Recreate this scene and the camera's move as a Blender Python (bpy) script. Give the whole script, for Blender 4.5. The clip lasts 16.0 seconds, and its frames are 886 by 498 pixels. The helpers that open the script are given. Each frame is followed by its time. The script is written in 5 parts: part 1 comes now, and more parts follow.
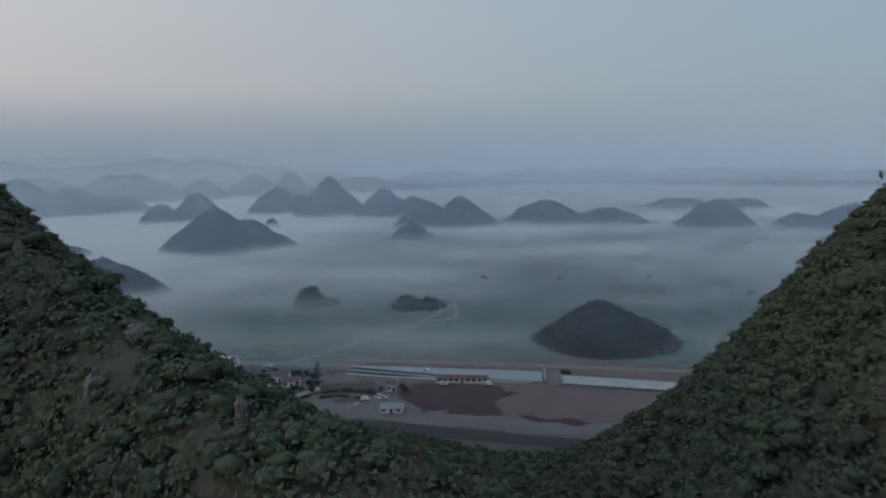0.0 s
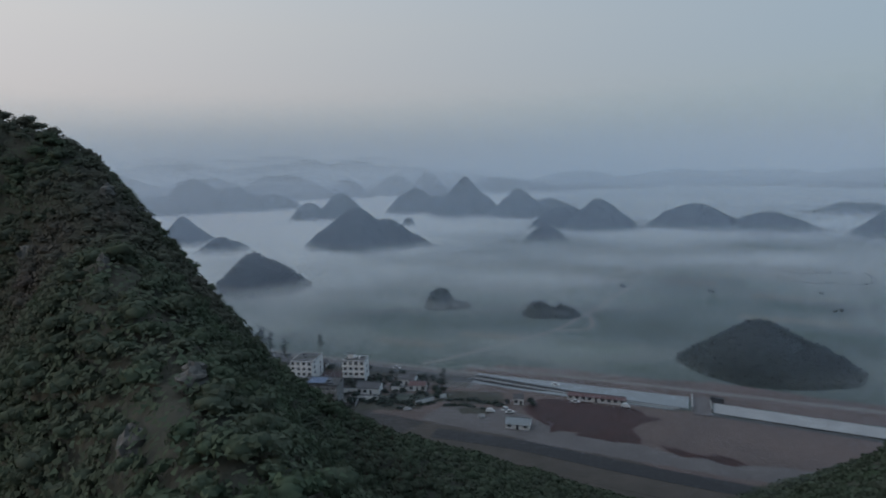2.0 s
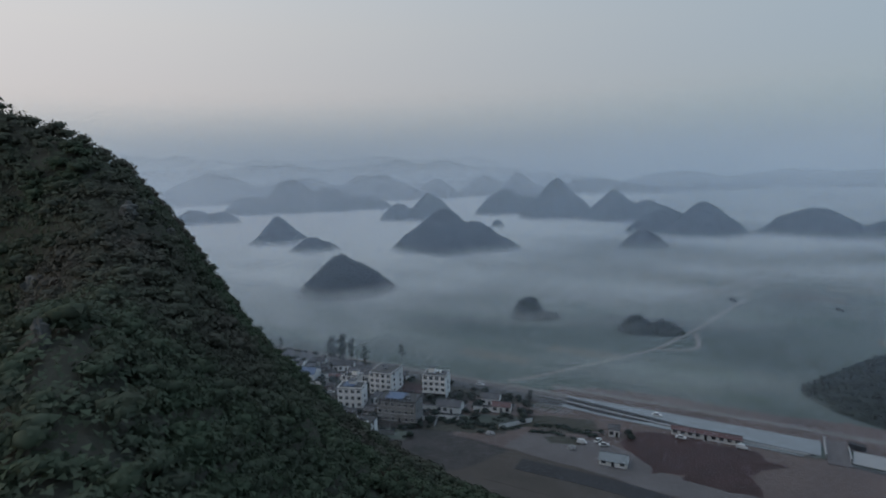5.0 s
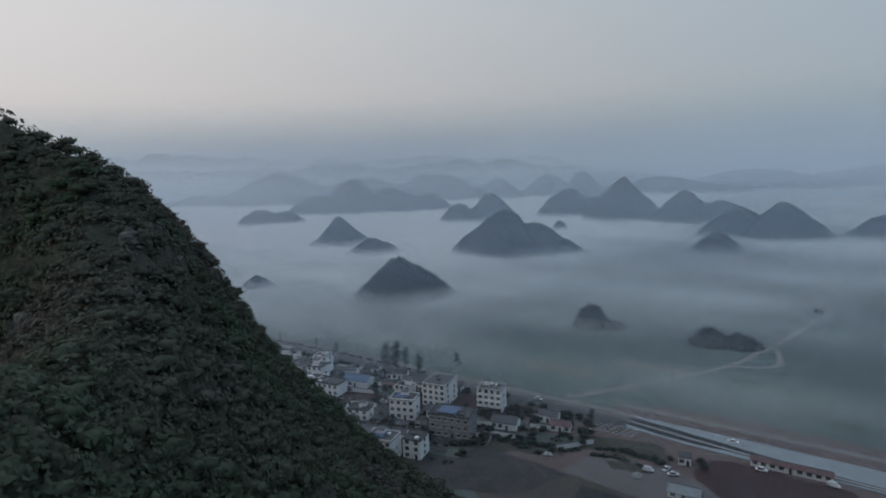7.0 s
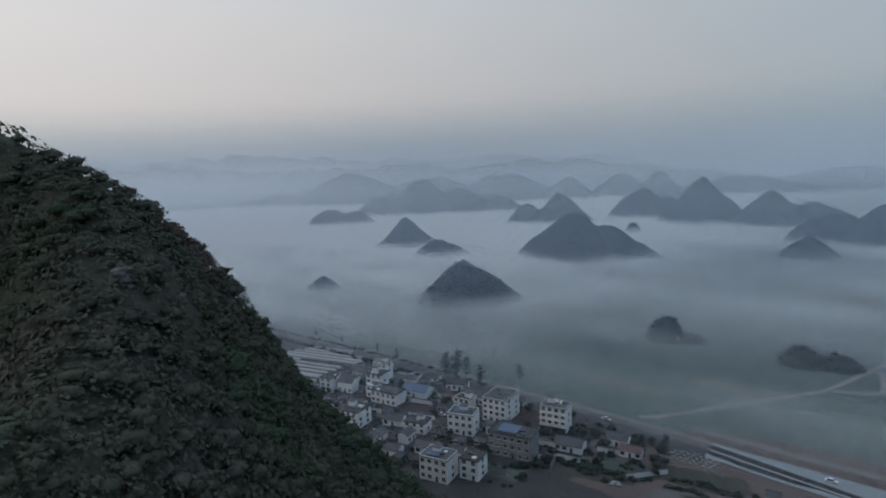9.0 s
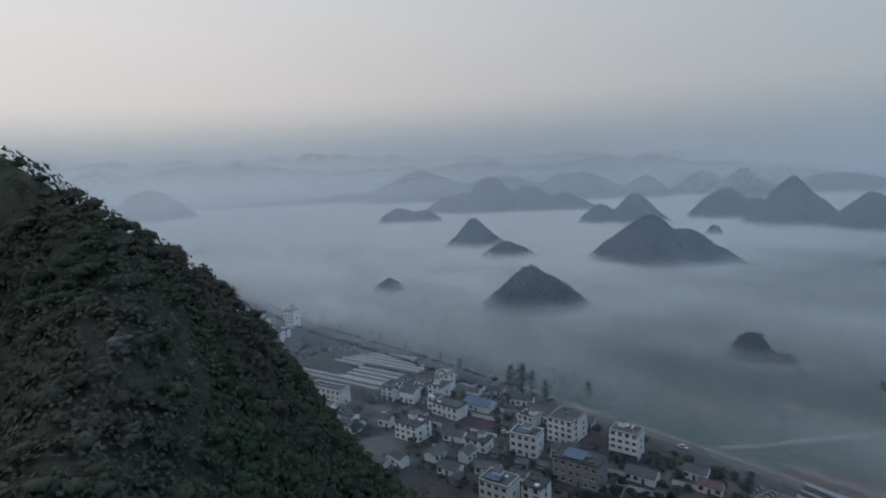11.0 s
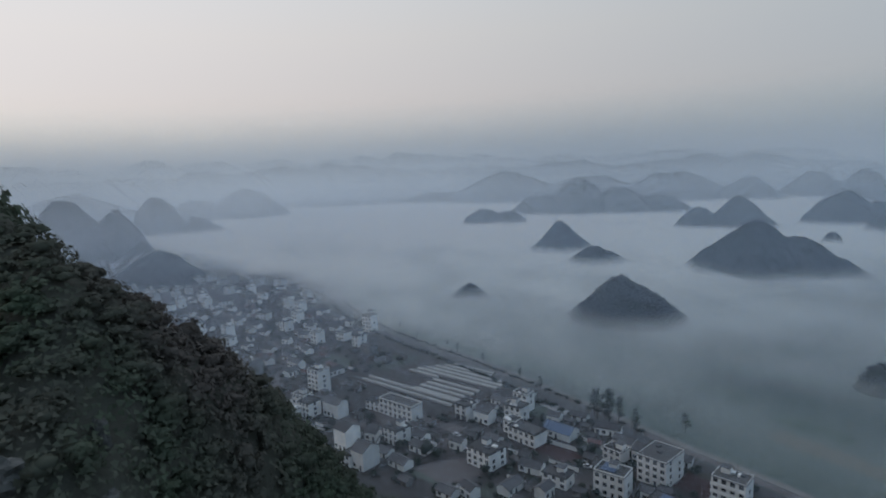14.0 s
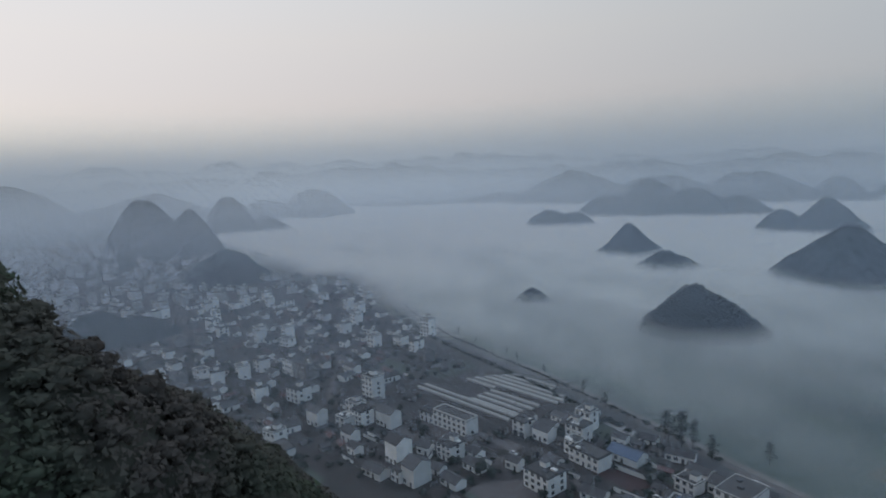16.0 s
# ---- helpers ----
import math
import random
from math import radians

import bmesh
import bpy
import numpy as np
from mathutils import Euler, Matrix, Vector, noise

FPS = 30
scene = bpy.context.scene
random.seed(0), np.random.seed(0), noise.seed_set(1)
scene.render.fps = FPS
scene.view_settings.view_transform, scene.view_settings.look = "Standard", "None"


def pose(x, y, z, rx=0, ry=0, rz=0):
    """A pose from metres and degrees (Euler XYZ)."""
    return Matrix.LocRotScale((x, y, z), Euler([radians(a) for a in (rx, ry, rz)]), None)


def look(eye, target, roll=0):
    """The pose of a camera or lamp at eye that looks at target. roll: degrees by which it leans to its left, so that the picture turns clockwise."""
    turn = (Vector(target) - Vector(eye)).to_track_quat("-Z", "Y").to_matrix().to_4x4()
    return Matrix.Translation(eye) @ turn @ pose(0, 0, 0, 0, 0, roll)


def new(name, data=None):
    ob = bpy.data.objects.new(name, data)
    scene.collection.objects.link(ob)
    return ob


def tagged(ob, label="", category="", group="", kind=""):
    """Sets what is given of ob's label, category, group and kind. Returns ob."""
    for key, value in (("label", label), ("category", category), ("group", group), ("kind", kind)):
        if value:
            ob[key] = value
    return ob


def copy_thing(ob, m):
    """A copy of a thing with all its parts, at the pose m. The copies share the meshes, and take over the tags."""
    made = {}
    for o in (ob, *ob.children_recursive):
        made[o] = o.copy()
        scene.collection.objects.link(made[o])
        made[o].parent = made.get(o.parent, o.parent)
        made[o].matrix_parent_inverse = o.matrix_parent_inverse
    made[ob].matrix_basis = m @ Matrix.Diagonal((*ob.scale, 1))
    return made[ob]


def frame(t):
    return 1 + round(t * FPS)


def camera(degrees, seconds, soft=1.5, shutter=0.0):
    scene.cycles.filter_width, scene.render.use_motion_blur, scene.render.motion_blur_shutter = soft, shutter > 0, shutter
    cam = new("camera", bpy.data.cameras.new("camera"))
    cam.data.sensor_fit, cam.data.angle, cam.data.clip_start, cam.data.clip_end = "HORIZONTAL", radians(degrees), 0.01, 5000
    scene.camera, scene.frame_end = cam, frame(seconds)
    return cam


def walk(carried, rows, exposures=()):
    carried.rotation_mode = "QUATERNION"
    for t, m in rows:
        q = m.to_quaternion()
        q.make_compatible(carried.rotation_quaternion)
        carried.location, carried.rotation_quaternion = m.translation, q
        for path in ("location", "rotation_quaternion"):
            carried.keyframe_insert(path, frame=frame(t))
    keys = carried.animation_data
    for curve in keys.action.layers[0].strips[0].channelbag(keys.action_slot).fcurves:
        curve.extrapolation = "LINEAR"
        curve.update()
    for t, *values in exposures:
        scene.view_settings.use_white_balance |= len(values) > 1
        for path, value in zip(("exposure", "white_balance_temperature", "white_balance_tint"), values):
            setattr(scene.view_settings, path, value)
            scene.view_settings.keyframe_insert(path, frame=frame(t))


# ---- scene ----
cam = camera(74.1, 16.0, soft=1.8, shutter=0.5)
PATH = [
    (0, (17.309, -9.54, 116.157), (17.232, -7.565, 115.851), -1.2),
    (0.5, (17.591, -5.979, 116.219), (17.411, -4.01, 115.916), -1.3),
    (1, (17.671, -2.364, 116.24), (17.369, -0.41, 115.94), -1.5),
    (1.5, (17.357, 1.249, 116.272), (16.932, 3.181, 115.977), -1.5),
    (2, (16.766, 4.833, 116.315), (16.24, 6.74, 116.022), -1.5),
    (2.5, (15.979, 8.416, 116.378), (15.367, 10.298, 116.089), -1.6),
    (3, (15.08, 11.999, 116.475), (14.417, 13.864, 116.188), -1.6),
    (3.5, (14.101, 15.634, 116.605), (13.403, 17.486, 116.319), -1.6),
    (4, (13.045, 19.18, 116.853), (12.313, 21.019, 116.568), -1.6),
    (6.5, (8.861, 35.811, 119.991), (7.911, 37.548, 119.704), -1.9),
    (7, (8.019, 39.015, 120.407), (7.021, 40.725, 120.122), -2.0),
    (7.5, (7.03, 42.228, 120.924), (5.983, 43.908, 120.64), -2.0),
    (8, (6.028, 45.541, 121.539), (4.932, 47.189, 121.256), -2.1),
    (8.5, (4.985, 48.827, 122.175), (3.842, 50.444, 121.893), -2.2),
    (9, (3.887, 51.928, 122.828), (2.695, 53.509, 122.548), -2.3),
    (11.5, (-2.643, 65.234, 128.659), (-4.053, 66.624, 128.377), -2.5),
    (12, (-4.511, 68.039, 129.108), (-5.956, 69.393, 128.827), -2.5),
    (12.5, (-6.728, 70.883, 129.467), (-8.207, 72.2, 129.188), -2.6),
    (13, (-9.127, 73.874, 129.842), (-10.638, 75.155, 129.565), -2.6),
    (13.5, (-11.583, 77.002, 130.193), (-13.123, 78.248, 129.917), -2.6),
    (14, (-14.024, 80.068, 130.521), (-15.592, 81.28, 130.247), -2.5),
    (14.5, (-16.575, 82.937, 130.83), (-18.169, 84.114, 130.557), -2.6),
    (15, (-19.184, 85.75, 131.109), (-20.806, 86.887, 130.837), -2.5),
    (15.5, (-21.895, 88.632, 131.354), (-23.551, 89.721, 131.085), -2.6),
    (16, (-24.41, 91.537, 131.476), (-26.102, 92.57, 131.21), -2.6),
]
walk(cam, [(t, look(eye, target, roll)) for t, eye, target, roll in PATH])

# ---- sky, sun ----
SUN_AZ = 105.0   # degrees to the left of +Y
SUN_DIR = Vector((-math.sin(radians(SUN_AZ)), math.cos(radians(SUN_AZ)), 0))
world = bpy.data.worlds.new("dawn_sky")
scene.world = world
world.use_nodes = True
wt = world.node_tree
wn, wl = wt.nodes, wt.links
wn.clear()


def wmath(op, a, b=None, c=None, clamp=False):
    n = wn.new("ShaderNodeMath")
    n.operation, n.use_clamp = op, clamp
    for k, v in enumerate((a, b, c)):
        if v is None:
            continue
        if isinstance(v, (int, float)):
            n.inputs[k].default_value = v
        else:
            wl.new(v, n.inputs[k])
    return n.outputs[0]


coord = wn.new("ShaderNodeTexCoord")
split = wn.new("ShaderNodeSeparateXYZ")
wl.new(coord.outputs["Generated"], split.inputs[0])
flat = wmath("SQRT", wmath("MAXIMUM", wmath("SUBTRACT", 1.0, wmath("MULTIPLY", split.outputs[2], split.outputs[2])), 0.0001))
toward = wmath("DIVIDE", wmath("ADD", wmath("MULTIPLY", split.outputs[0], SUN_DIR.x), wmath("MULTIPLY", split.outputs[1], SUN_DIR.y)), flat)
ramp = wn.new("ShaderNodeValToRGB")
wl.new(wmath("MULTIPLY", split.outputs[2], 2.0, clamp=True), ramp.inputs[0])
stops = [(0.0, (.252, .318, .400)), (.05, (.288, .340, .411)), (.12, (.350, .375, .429)), (.22, (.410, .417, .452)), (.42, (.450, .478, .502)), (.6, (.45, .512, .565)), (1.0, (.60, .77, .98))]
while len(ramp.color_ramp.elements) < len(stops):
    ramp.color_ramp.elements.new(.5)
for el, (p, c) in zip(ramp.color_ramp.elements, stops):
    el.position, el.color = p, (*c, 1)
gain = wmath("ADD", wmath("ADD", wmath("MULTIPLY", toward, .36), .90), wmath("MULTIPLY", wmath("MULTIPLY", toward, toward), .10))
warm = wn.new("ShaderNodeMix")
warm.data_type = "RGBA"
warm.inputs["A"].default_value, warm.inputs["B"].default_value = (.88, .995, 1.02, 1), (1.27, 1.055, .895, 1)
wl.new(wmath("MULTIPLY_ADD", toward, .5, .5, clamp=True), warm.inputs["Factor"])
tint = wn.new("ShaderNodeVectorMath")
tint.operation = "MULTIPLY"
wl.new(ramp.outputs[0], tint.inputs[0])
wl.new(warm.outputs["Result"], tint.inputs[1])
scaled = wn.new("ShaderNodeVectorMath")
scaled.operation = "SCALE"
wl.new(tint.outputs[0], scaled.inputs[0])
wl.new(gain, scaled.inputs["Scale"])
# the sky behind the ridges to the south is dimmer
dusk = wn.new("ShaderNodeMapRange")
dusk.interpolation_type = "SMOOTHSTEP"
dusk.inputs["From Min"].default_value, dusk.inputs["From Max"].default_value = -.95, -.2
dusk.inputs["To Min"].default_value, dusk.inputs["To Max"].default_value = .68, 1.0
wl.new(wmath("DIVIDE", split.outputs[1], flat), dusk.inputs["Value"])
dimmed = wn.new("ShaderNodeVectorMath")
dimmed.operation = "SCALE"
wl.new(scaled.outputs[0], dimmed.inputs[0])
wl.new(dusk.outputs[0], dimmed.inputs["Scale"])
haze_light = wn.new("ShaderNodeBackground")
wl.new(dimmed.outputs[0], haze_light.inputs[0])
haze_light.inputs[1].default_value = 0.93
sky = wn.new("ShaderNodeTexSky")
sky.sky_type, sky.sun_disc = "NISHITA", False
sky.sun_elevation, sky.sun_rotation = radians(6), radians(-SUN_AZ - 20)
sky.dust_density, sky.air_density, sky.ozone_density = 1.0, 1.0, 4.0
clear_light = wn.new("ShaderNodeBackground")
wl.new(sky.outputs[0], clear_light.inputs[0])
clear_light.inputs[1].default_value = 0.05
both = wn.new("ShaderNodeAddShader")
wl.new(haze_light.outputs[0], both.inputs[0])
wl.new(clear_light.outputs[0], both.inputs[1])
wout = wn.new("ShaderNodeOutputWorld")
wl.new(both.outputs[0], wout.inputs[0])

sun = new("sun", bpy.data.lights.new("sun", "SUN"))
sun.data.energy, sun.data.angle, sun.data.color = 0.5, radians(16), (1.0, .82, .66)
sun.matrix_world = look((0, 0, 0), tuple(-(Matrix.Rotation(radians(20), 3, "Z") @ SUN_DIR + Vector((0, 0, .11)))))


# ---- materials ----
def material(name, base, other=None, scale=1.0, fine=8.0, rough=.8, bump=.3, metal=0.0, per_object=0.0, per_island=0.0, spec=.3):
    """Two tones mixed by coarse and fine noise at real-world scale, with relief; per_object and per_island vary the value."""
    m = bpy.data.materials.new(name)
    m.use_nodes = True
    nt = m.node_tree
    n, l = nt.nodes, nt.links
    p = n["Principled BSDF"]
    p.inputs["Roughness"].default_value, p.inputs["Metallic"].default_value = rough, metal
    p.inputs["Specular IOR Level"].default_value = spec
    geo = n.new("ShaderNodeNewGeometry")
    coarse, grain = n.new("ShaderNodeTexNoise"), n.new("ShaderNodeTexNoise")
    coarse.inputs["Scale"].default_value, coarse.inputs["Detail"].default_value = 1 / scale, 5
    grain.inputs["Scale"].default_value, grain.inputs["Detail"].default_value = fine / scale, 3
    for t in (coarse, grain):
        l.new(geo.outputs["Position"], t.inputs["Vector"])
    add = n.new("ShaderNodeMath")
    add.operation = "MULTIPLY_ADD"
    l.new(grain.outputs["Fac"], add.inputs[0])
    add.inputs[1].default_value = .55
    l.new(coarse.outputs["Fac"], add.inputs[2])
    span = n.new("ShaderNodeMapRange")
    span.inputs["From Min"].default_value, span.inputs["From Max"].default_value = .55, 1.0
    l.new(add.outputs[0], span.inputs["Value"])
    mix = n.new("ShaderNodeMix")
    mix.data_type = "RGBA"
    other = other or tuple(v * .72 for v in base)
    mix.inputs["A"].default_value, mix.inputs["B"].default_value = (*base, 1), (*other, 1)
    l.new(span.outputs[0], mix.inputs["Factor"])
    colour = mix.outputs["Result"]
    for amount, node, socket in ((per_object, "ShaderNodeObjectInfo", "Random"), (per_island, "ShaderNodeNewGeometry", "Random Per Island")):
        if not amount:
            continue
        src = n.new(node)
        hsv, mr = n.new("ShaderNodeHueSaturation"), n.new("ShaderNodeMapRange")
        l.new(src.outputs[socket], mr.inputs["Value"])
        mr.inputs["To Min"].default_value, mr.inputs["To Max"].default_value = 1 - amount, 1 + amount
        l.new(mr.outputs[0], hsv.inputs["Value"])
        l.new(colour, hsv.inputs["Color"])
        colour = hsv.outputs[0]
    l.new(colour, p.inputs["Base Color"])
    if bump:
        b = n.new("ShaderNodeBump")
        b.inputs["Strength"].default_value, b.inputs["Distance"].default_value = bump, scale * .05
        l.new(add.outputs[0], b.inputs["Height"])
        l.new(b.outputs[0], p.inputs["Normal"])
    return m


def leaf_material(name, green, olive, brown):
    """Leaves whose kind changes in patches over the slopes: green woods, olive scrub, dry brown growth on the western
    face below the crest; part of the slope's light and shade is put into these zone colours; each crown a little
    lighter or darker.
    """
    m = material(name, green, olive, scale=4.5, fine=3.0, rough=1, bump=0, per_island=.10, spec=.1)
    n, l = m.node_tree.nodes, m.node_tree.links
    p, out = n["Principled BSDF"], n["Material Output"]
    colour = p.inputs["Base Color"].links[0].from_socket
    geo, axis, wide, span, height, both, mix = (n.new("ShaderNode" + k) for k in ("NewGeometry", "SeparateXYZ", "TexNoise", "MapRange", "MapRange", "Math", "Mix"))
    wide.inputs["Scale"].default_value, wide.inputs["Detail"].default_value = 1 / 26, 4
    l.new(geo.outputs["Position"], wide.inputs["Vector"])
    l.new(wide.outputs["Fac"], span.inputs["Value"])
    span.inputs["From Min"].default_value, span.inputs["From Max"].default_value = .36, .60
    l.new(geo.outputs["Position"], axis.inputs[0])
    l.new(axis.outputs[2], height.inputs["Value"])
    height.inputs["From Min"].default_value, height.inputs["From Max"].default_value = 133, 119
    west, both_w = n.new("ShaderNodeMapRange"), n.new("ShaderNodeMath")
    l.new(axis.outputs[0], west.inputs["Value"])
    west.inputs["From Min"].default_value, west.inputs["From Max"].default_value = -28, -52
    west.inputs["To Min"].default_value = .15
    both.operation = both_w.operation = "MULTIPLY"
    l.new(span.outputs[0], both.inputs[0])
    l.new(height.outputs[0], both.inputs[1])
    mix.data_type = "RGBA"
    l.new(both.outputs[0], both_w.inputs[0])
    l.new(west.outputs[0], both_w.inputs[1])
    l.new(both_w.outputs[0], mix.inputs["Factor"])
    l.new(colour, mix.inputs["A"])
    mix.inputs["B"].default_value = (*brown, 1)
    crowns, tone, hsv = (n.new("ShaderNode" + k) for k in ("TexNoise", "MapRange", "HueSaturation"))
    crowns.inputs["Scale"].default_value, crowns.inputs["Detail"].default_value = 1 / 2.6, 1
    l.new(geo.outputs["Position"], crowns.inputs["Vector"])
    l.new(crowns.outputs["Fac"], tone.inputs["Value"])
    tone.inputs["From Min"].default_value, tone.inputs["From Max"].default_value = .25, .75
    tone.inputs["To Min"].default_value, tone.inputs["To Max"].default_value = .78, 1.22
    l.new(tone.outputs[0], hsv.inputs["Value"])
    l.new(mix.outputs["Result"], hsv.inputs["Color"])
    l.new(hsv.outputs[0], p.inputs["Base Color"])
    thin, blend = n.new("ShaderNodeBsdfTranslucent"), n.new("ShaderNodeMixShader")
    l.new(hsv.outputs[0], thin.inputs[0])
    blend.inputs[0].default_value = .24
    l.new(p.outputs[0], blend.inputs[1])
    l.new(thin.outputs[0], blend.inputs[2])
    l.new(blend.outputs[0], out.inputs[0])
    return m


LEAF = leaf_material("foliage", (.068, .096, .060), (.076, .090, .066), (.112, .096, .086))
# haze blue of the distant hills is mixed into this leaf colour
LEAF_HAZED = material("woodland", (.030, .039, .042), (.038, .045, .046), scale=30, fine=6, rough=1, bump=0, per_island=.08, spec=0)
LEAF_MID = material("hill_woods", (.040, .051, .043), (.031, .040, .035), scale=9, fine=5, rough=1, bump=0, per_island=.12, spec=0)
UNDER = material("undergrowth", (.074, .076, .062), (.088, .084, .070), scale=3, fine=9, rough=.95, bump=1, spec=.1)
BARK = material("bark", (.07, .055, .042), scale=.6, rough=.95)
ROCK = material("limestone", (.150, .145, .138), (.055, .054, .050), scale=2.2, fine=6, rough=.9, bump=1.0)
GRASS = material("field", (.106, .130, .120), (.080, .100, .094), scale=70, fine=9, rough=.95, bump=.1, spec=.1)
CROP = material("crop", (.090, .104, .090), (.068, .080, .072), scale=14, fine=12, rough=.95, bump=.3, per_object=.2, spec=.1)
MEADOW = material("meadow", (.082, .112, .090), (.068, .092, .076), scale=40, fine=12, rough=.95, bump=.1, per_object=.15, spec=.1)
FALLOW = material("fallow", (.070, .084, .072), (.052, .066, .056), scale=30, fine=12, rough=.95, bump=.2, per_object=.2, spec=.1)
STUBBLE = material("stubble", (.150, .148, .124), (.115, .120, .100), scale=30, fine=12, rough=.95, bump=.2, per_object=.15, spec=.1)
VILLAGE_EARTH = material("village_earth", (.066, .058, .058), (.030, .032, .030), scale=11, fine=8, rough=.95, bump=.4)
TERRACE = material("terrace", (.092, .080, .072), (.066, .060, .054), scale=10, fine=12, rough=.95, bump=.3, spec=.1)
SCRUB = material("weeds", (.050, .054, .044), (.072, .066, .056), scale=3, fine=9, rough=.95, bump=.6, spec=.1)
BROWN = material("bare_earth", (.132, .098, .090), (.092, .072, .068), scale=22, fine=10, rough=.95, bump=.4)
RED_EARTH = material("red_earth", (.058, .031, .030), (.040, .025, .025), scale=9, fine=10, rough=.95, bump=.5)
YARD = material("gravel_yard", (.132, .120, .120), (.100, .090, .090), scale=12, fine=12, rough=.95, bump=.4)
ASPHALT = material("asphalt", (.052, .054, .058), (.070, .070, .072), scale=6, fine=20, rough=.85, bump=.2)
FIELD_TRACK = material("pale_track", (.235, .222, .212), (.17, .162, .155), scale=8, fine=12, rough=.95, bump=.2)
DUST_ROAD = material("dusty_road", (.19, .18, .172), (.14, .135, .13), scale=8, fine=12, rough=.95, bump=.2)
CONCRETE = material("concrete", (.25, .275, .29), (.20, .215, .225), scale=9, fine=14, rough=.85, bump=.2)
PALE_SLAB = material("pale_slab", (.34, .335, .335), (.25, .25, .25), scale=9, fine=14, rough=.85, bump=.2)
PLASTER = material("white_plaster", (.84, .82, .80), (.64, .63, .61), scale=4, fine=9, rough=.85, bump=.1, per_object=.16)
# white plaster dimmed: the far town's fading in haze is in the colour
PLASTER_HAZED = material("hazed_plaster", (.44, .43, .42), (.34, .335, .33), scale=9, fine=6, rough=.85, bump=.1, per_island=.3)
RAW = material("bare_brick_wall", (.26, .25, .245), (.19, .185, .18), scale=3, fine=14, rough=.9, bump=.3, per_object=.15)
ROOF = material("roof_concrete", (.090, .088, .088), (.042, .042, .042), scale=3, fine=6, rough=.9, bump=.3, per_object=.25)
TILE = material("dark_roof_tile", (.060, .060, .066), (.10, .098, .10), scale=2, fine=12, rough=.85, bump=.6, per_object=.3)
TRIM = material("grey_trim", (.10, .105, .115), scale=2, rough=.8)
BLUE = material("blue_sheet_metal", (.075, .115, .20), (.085, .12, .18), scale=3, fine=10, rough=.6, bump=.2)
RED_ROOF = material("red_sheet_roof", (.140, .078, .078), (.10, .062, .062), scale=3, fine=10, rough=.7)
GLASS = material("window_glass", (.018, .022, .028), scale=2, rough=.15, bump=0, spec=.5)
SHADE = material("dark_shutter", (.035, .035, .038), scale=2, rough=.8)
FILM = material("greenhouse_film", (.33, .33, .325), (.25, .25, .245), scale=4, fine=8, rough=.45, bump=.1, per_object=.1)
CAR_PAINT = material("car_paint", (.72, .72, .72), scale=3, rough=.3, bump=0, per_object=.2)
RUBBER = material("rubber", (.02, .02, .02), scale=1, rough=.9, bump=0)


def mist_material(name, east, west):
    """Bands in place of thin droplets that scatter both ways; the dawn's warmth (west of the plan, x = -900) and the
    cooler light away from it are put into the colour.
    """
    m = bpy.data.materials.new(name)
    m.use_nodes = True
    n, l = m.node_tree.nodes, m.node_tree.links
    n.clear()
    d, t, mix, out = n.new("ShaderNodeBsdfDiffuse"), n.new("ShaderNodeBsdfTranslucent"), n.new("ShaderNodeMixShader"), n.new("ShaderNodeOutputMaterial")
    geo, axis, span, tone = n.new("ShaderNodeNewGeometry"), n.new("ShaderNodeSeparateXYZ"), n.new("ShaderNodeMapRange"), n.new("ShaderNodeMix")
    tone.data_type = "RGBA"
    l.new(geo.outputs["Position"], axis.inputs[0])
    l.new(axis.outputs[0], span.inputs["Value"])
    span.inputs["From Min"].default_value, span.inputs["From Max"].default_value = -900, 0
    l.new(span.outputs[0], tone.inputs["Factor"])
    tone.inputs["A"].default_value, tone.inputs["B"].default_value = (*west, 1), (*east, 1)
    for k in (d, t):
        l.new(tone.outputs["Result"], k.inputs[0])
    mix.inputs[0].default_value = .5
    l.new(d.outputs[0], mix.inputs[1])
    l.new(t.outputs[0], mix.inputs[2])
    l.new(mix.outputs[0], out.inputs[0])
    return m


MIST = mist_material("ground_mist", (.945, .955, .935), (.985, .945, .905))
# the air's blue and pale tints by distance are painted per rank
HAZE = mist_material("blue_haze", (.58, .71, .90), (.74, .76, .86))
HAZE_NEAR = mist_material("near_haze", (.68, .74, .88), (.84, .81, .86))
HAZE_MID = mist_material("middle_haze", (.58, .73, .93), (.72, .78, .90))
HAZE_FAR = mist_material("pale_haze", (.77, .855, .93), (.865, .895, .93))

# ---- mesh helpers ----
rng = np.random.default_rng(7)
LATTICE = rng.random((256, 256))


def vnoise(x, y):
    """Smooth value noise in 0..1, one lattice cell to the unit."""
    x, y = np.asarray(x, float), np.asarray(y, float)
    i, j = np.floor(x).astype(int), np.floor(y).astype(int)
    u, v = x - i, y - j
    u, v = u * u * (3 - 2 * u), v * v * (3 - 2 * v)
    i0, i1, j0, j1 = i % 256, (i + 1) % 256, j % 256, (j + 1) % 256
    a = LATTICE[i0, j0] * (1 - u) + LATTICE[i1, j0] * u
    b = LATTICE[i0, j1] * (1 - u) + LATTICE[i1, j1] * u
    return a * (1 - v) + b * v


def fbm(x, y, octaves=4):
    total, amp, s = 0.0, .5, 1.0
    for k in range(octaves):
        total = total + amp * vnoise(np.asarray(x) * s + 17.3 * k, np.asarray(y) * s + 5.1 * k)
        amp, s = amp * .5, s * 2.03
    return total / (1 - .5 ** octaves)


def step(a, b, x):
    t = np.clip((np.asarray(x, float) - a) / (b - a), 0, 1)
    return t * t * (3 - 2 * t)


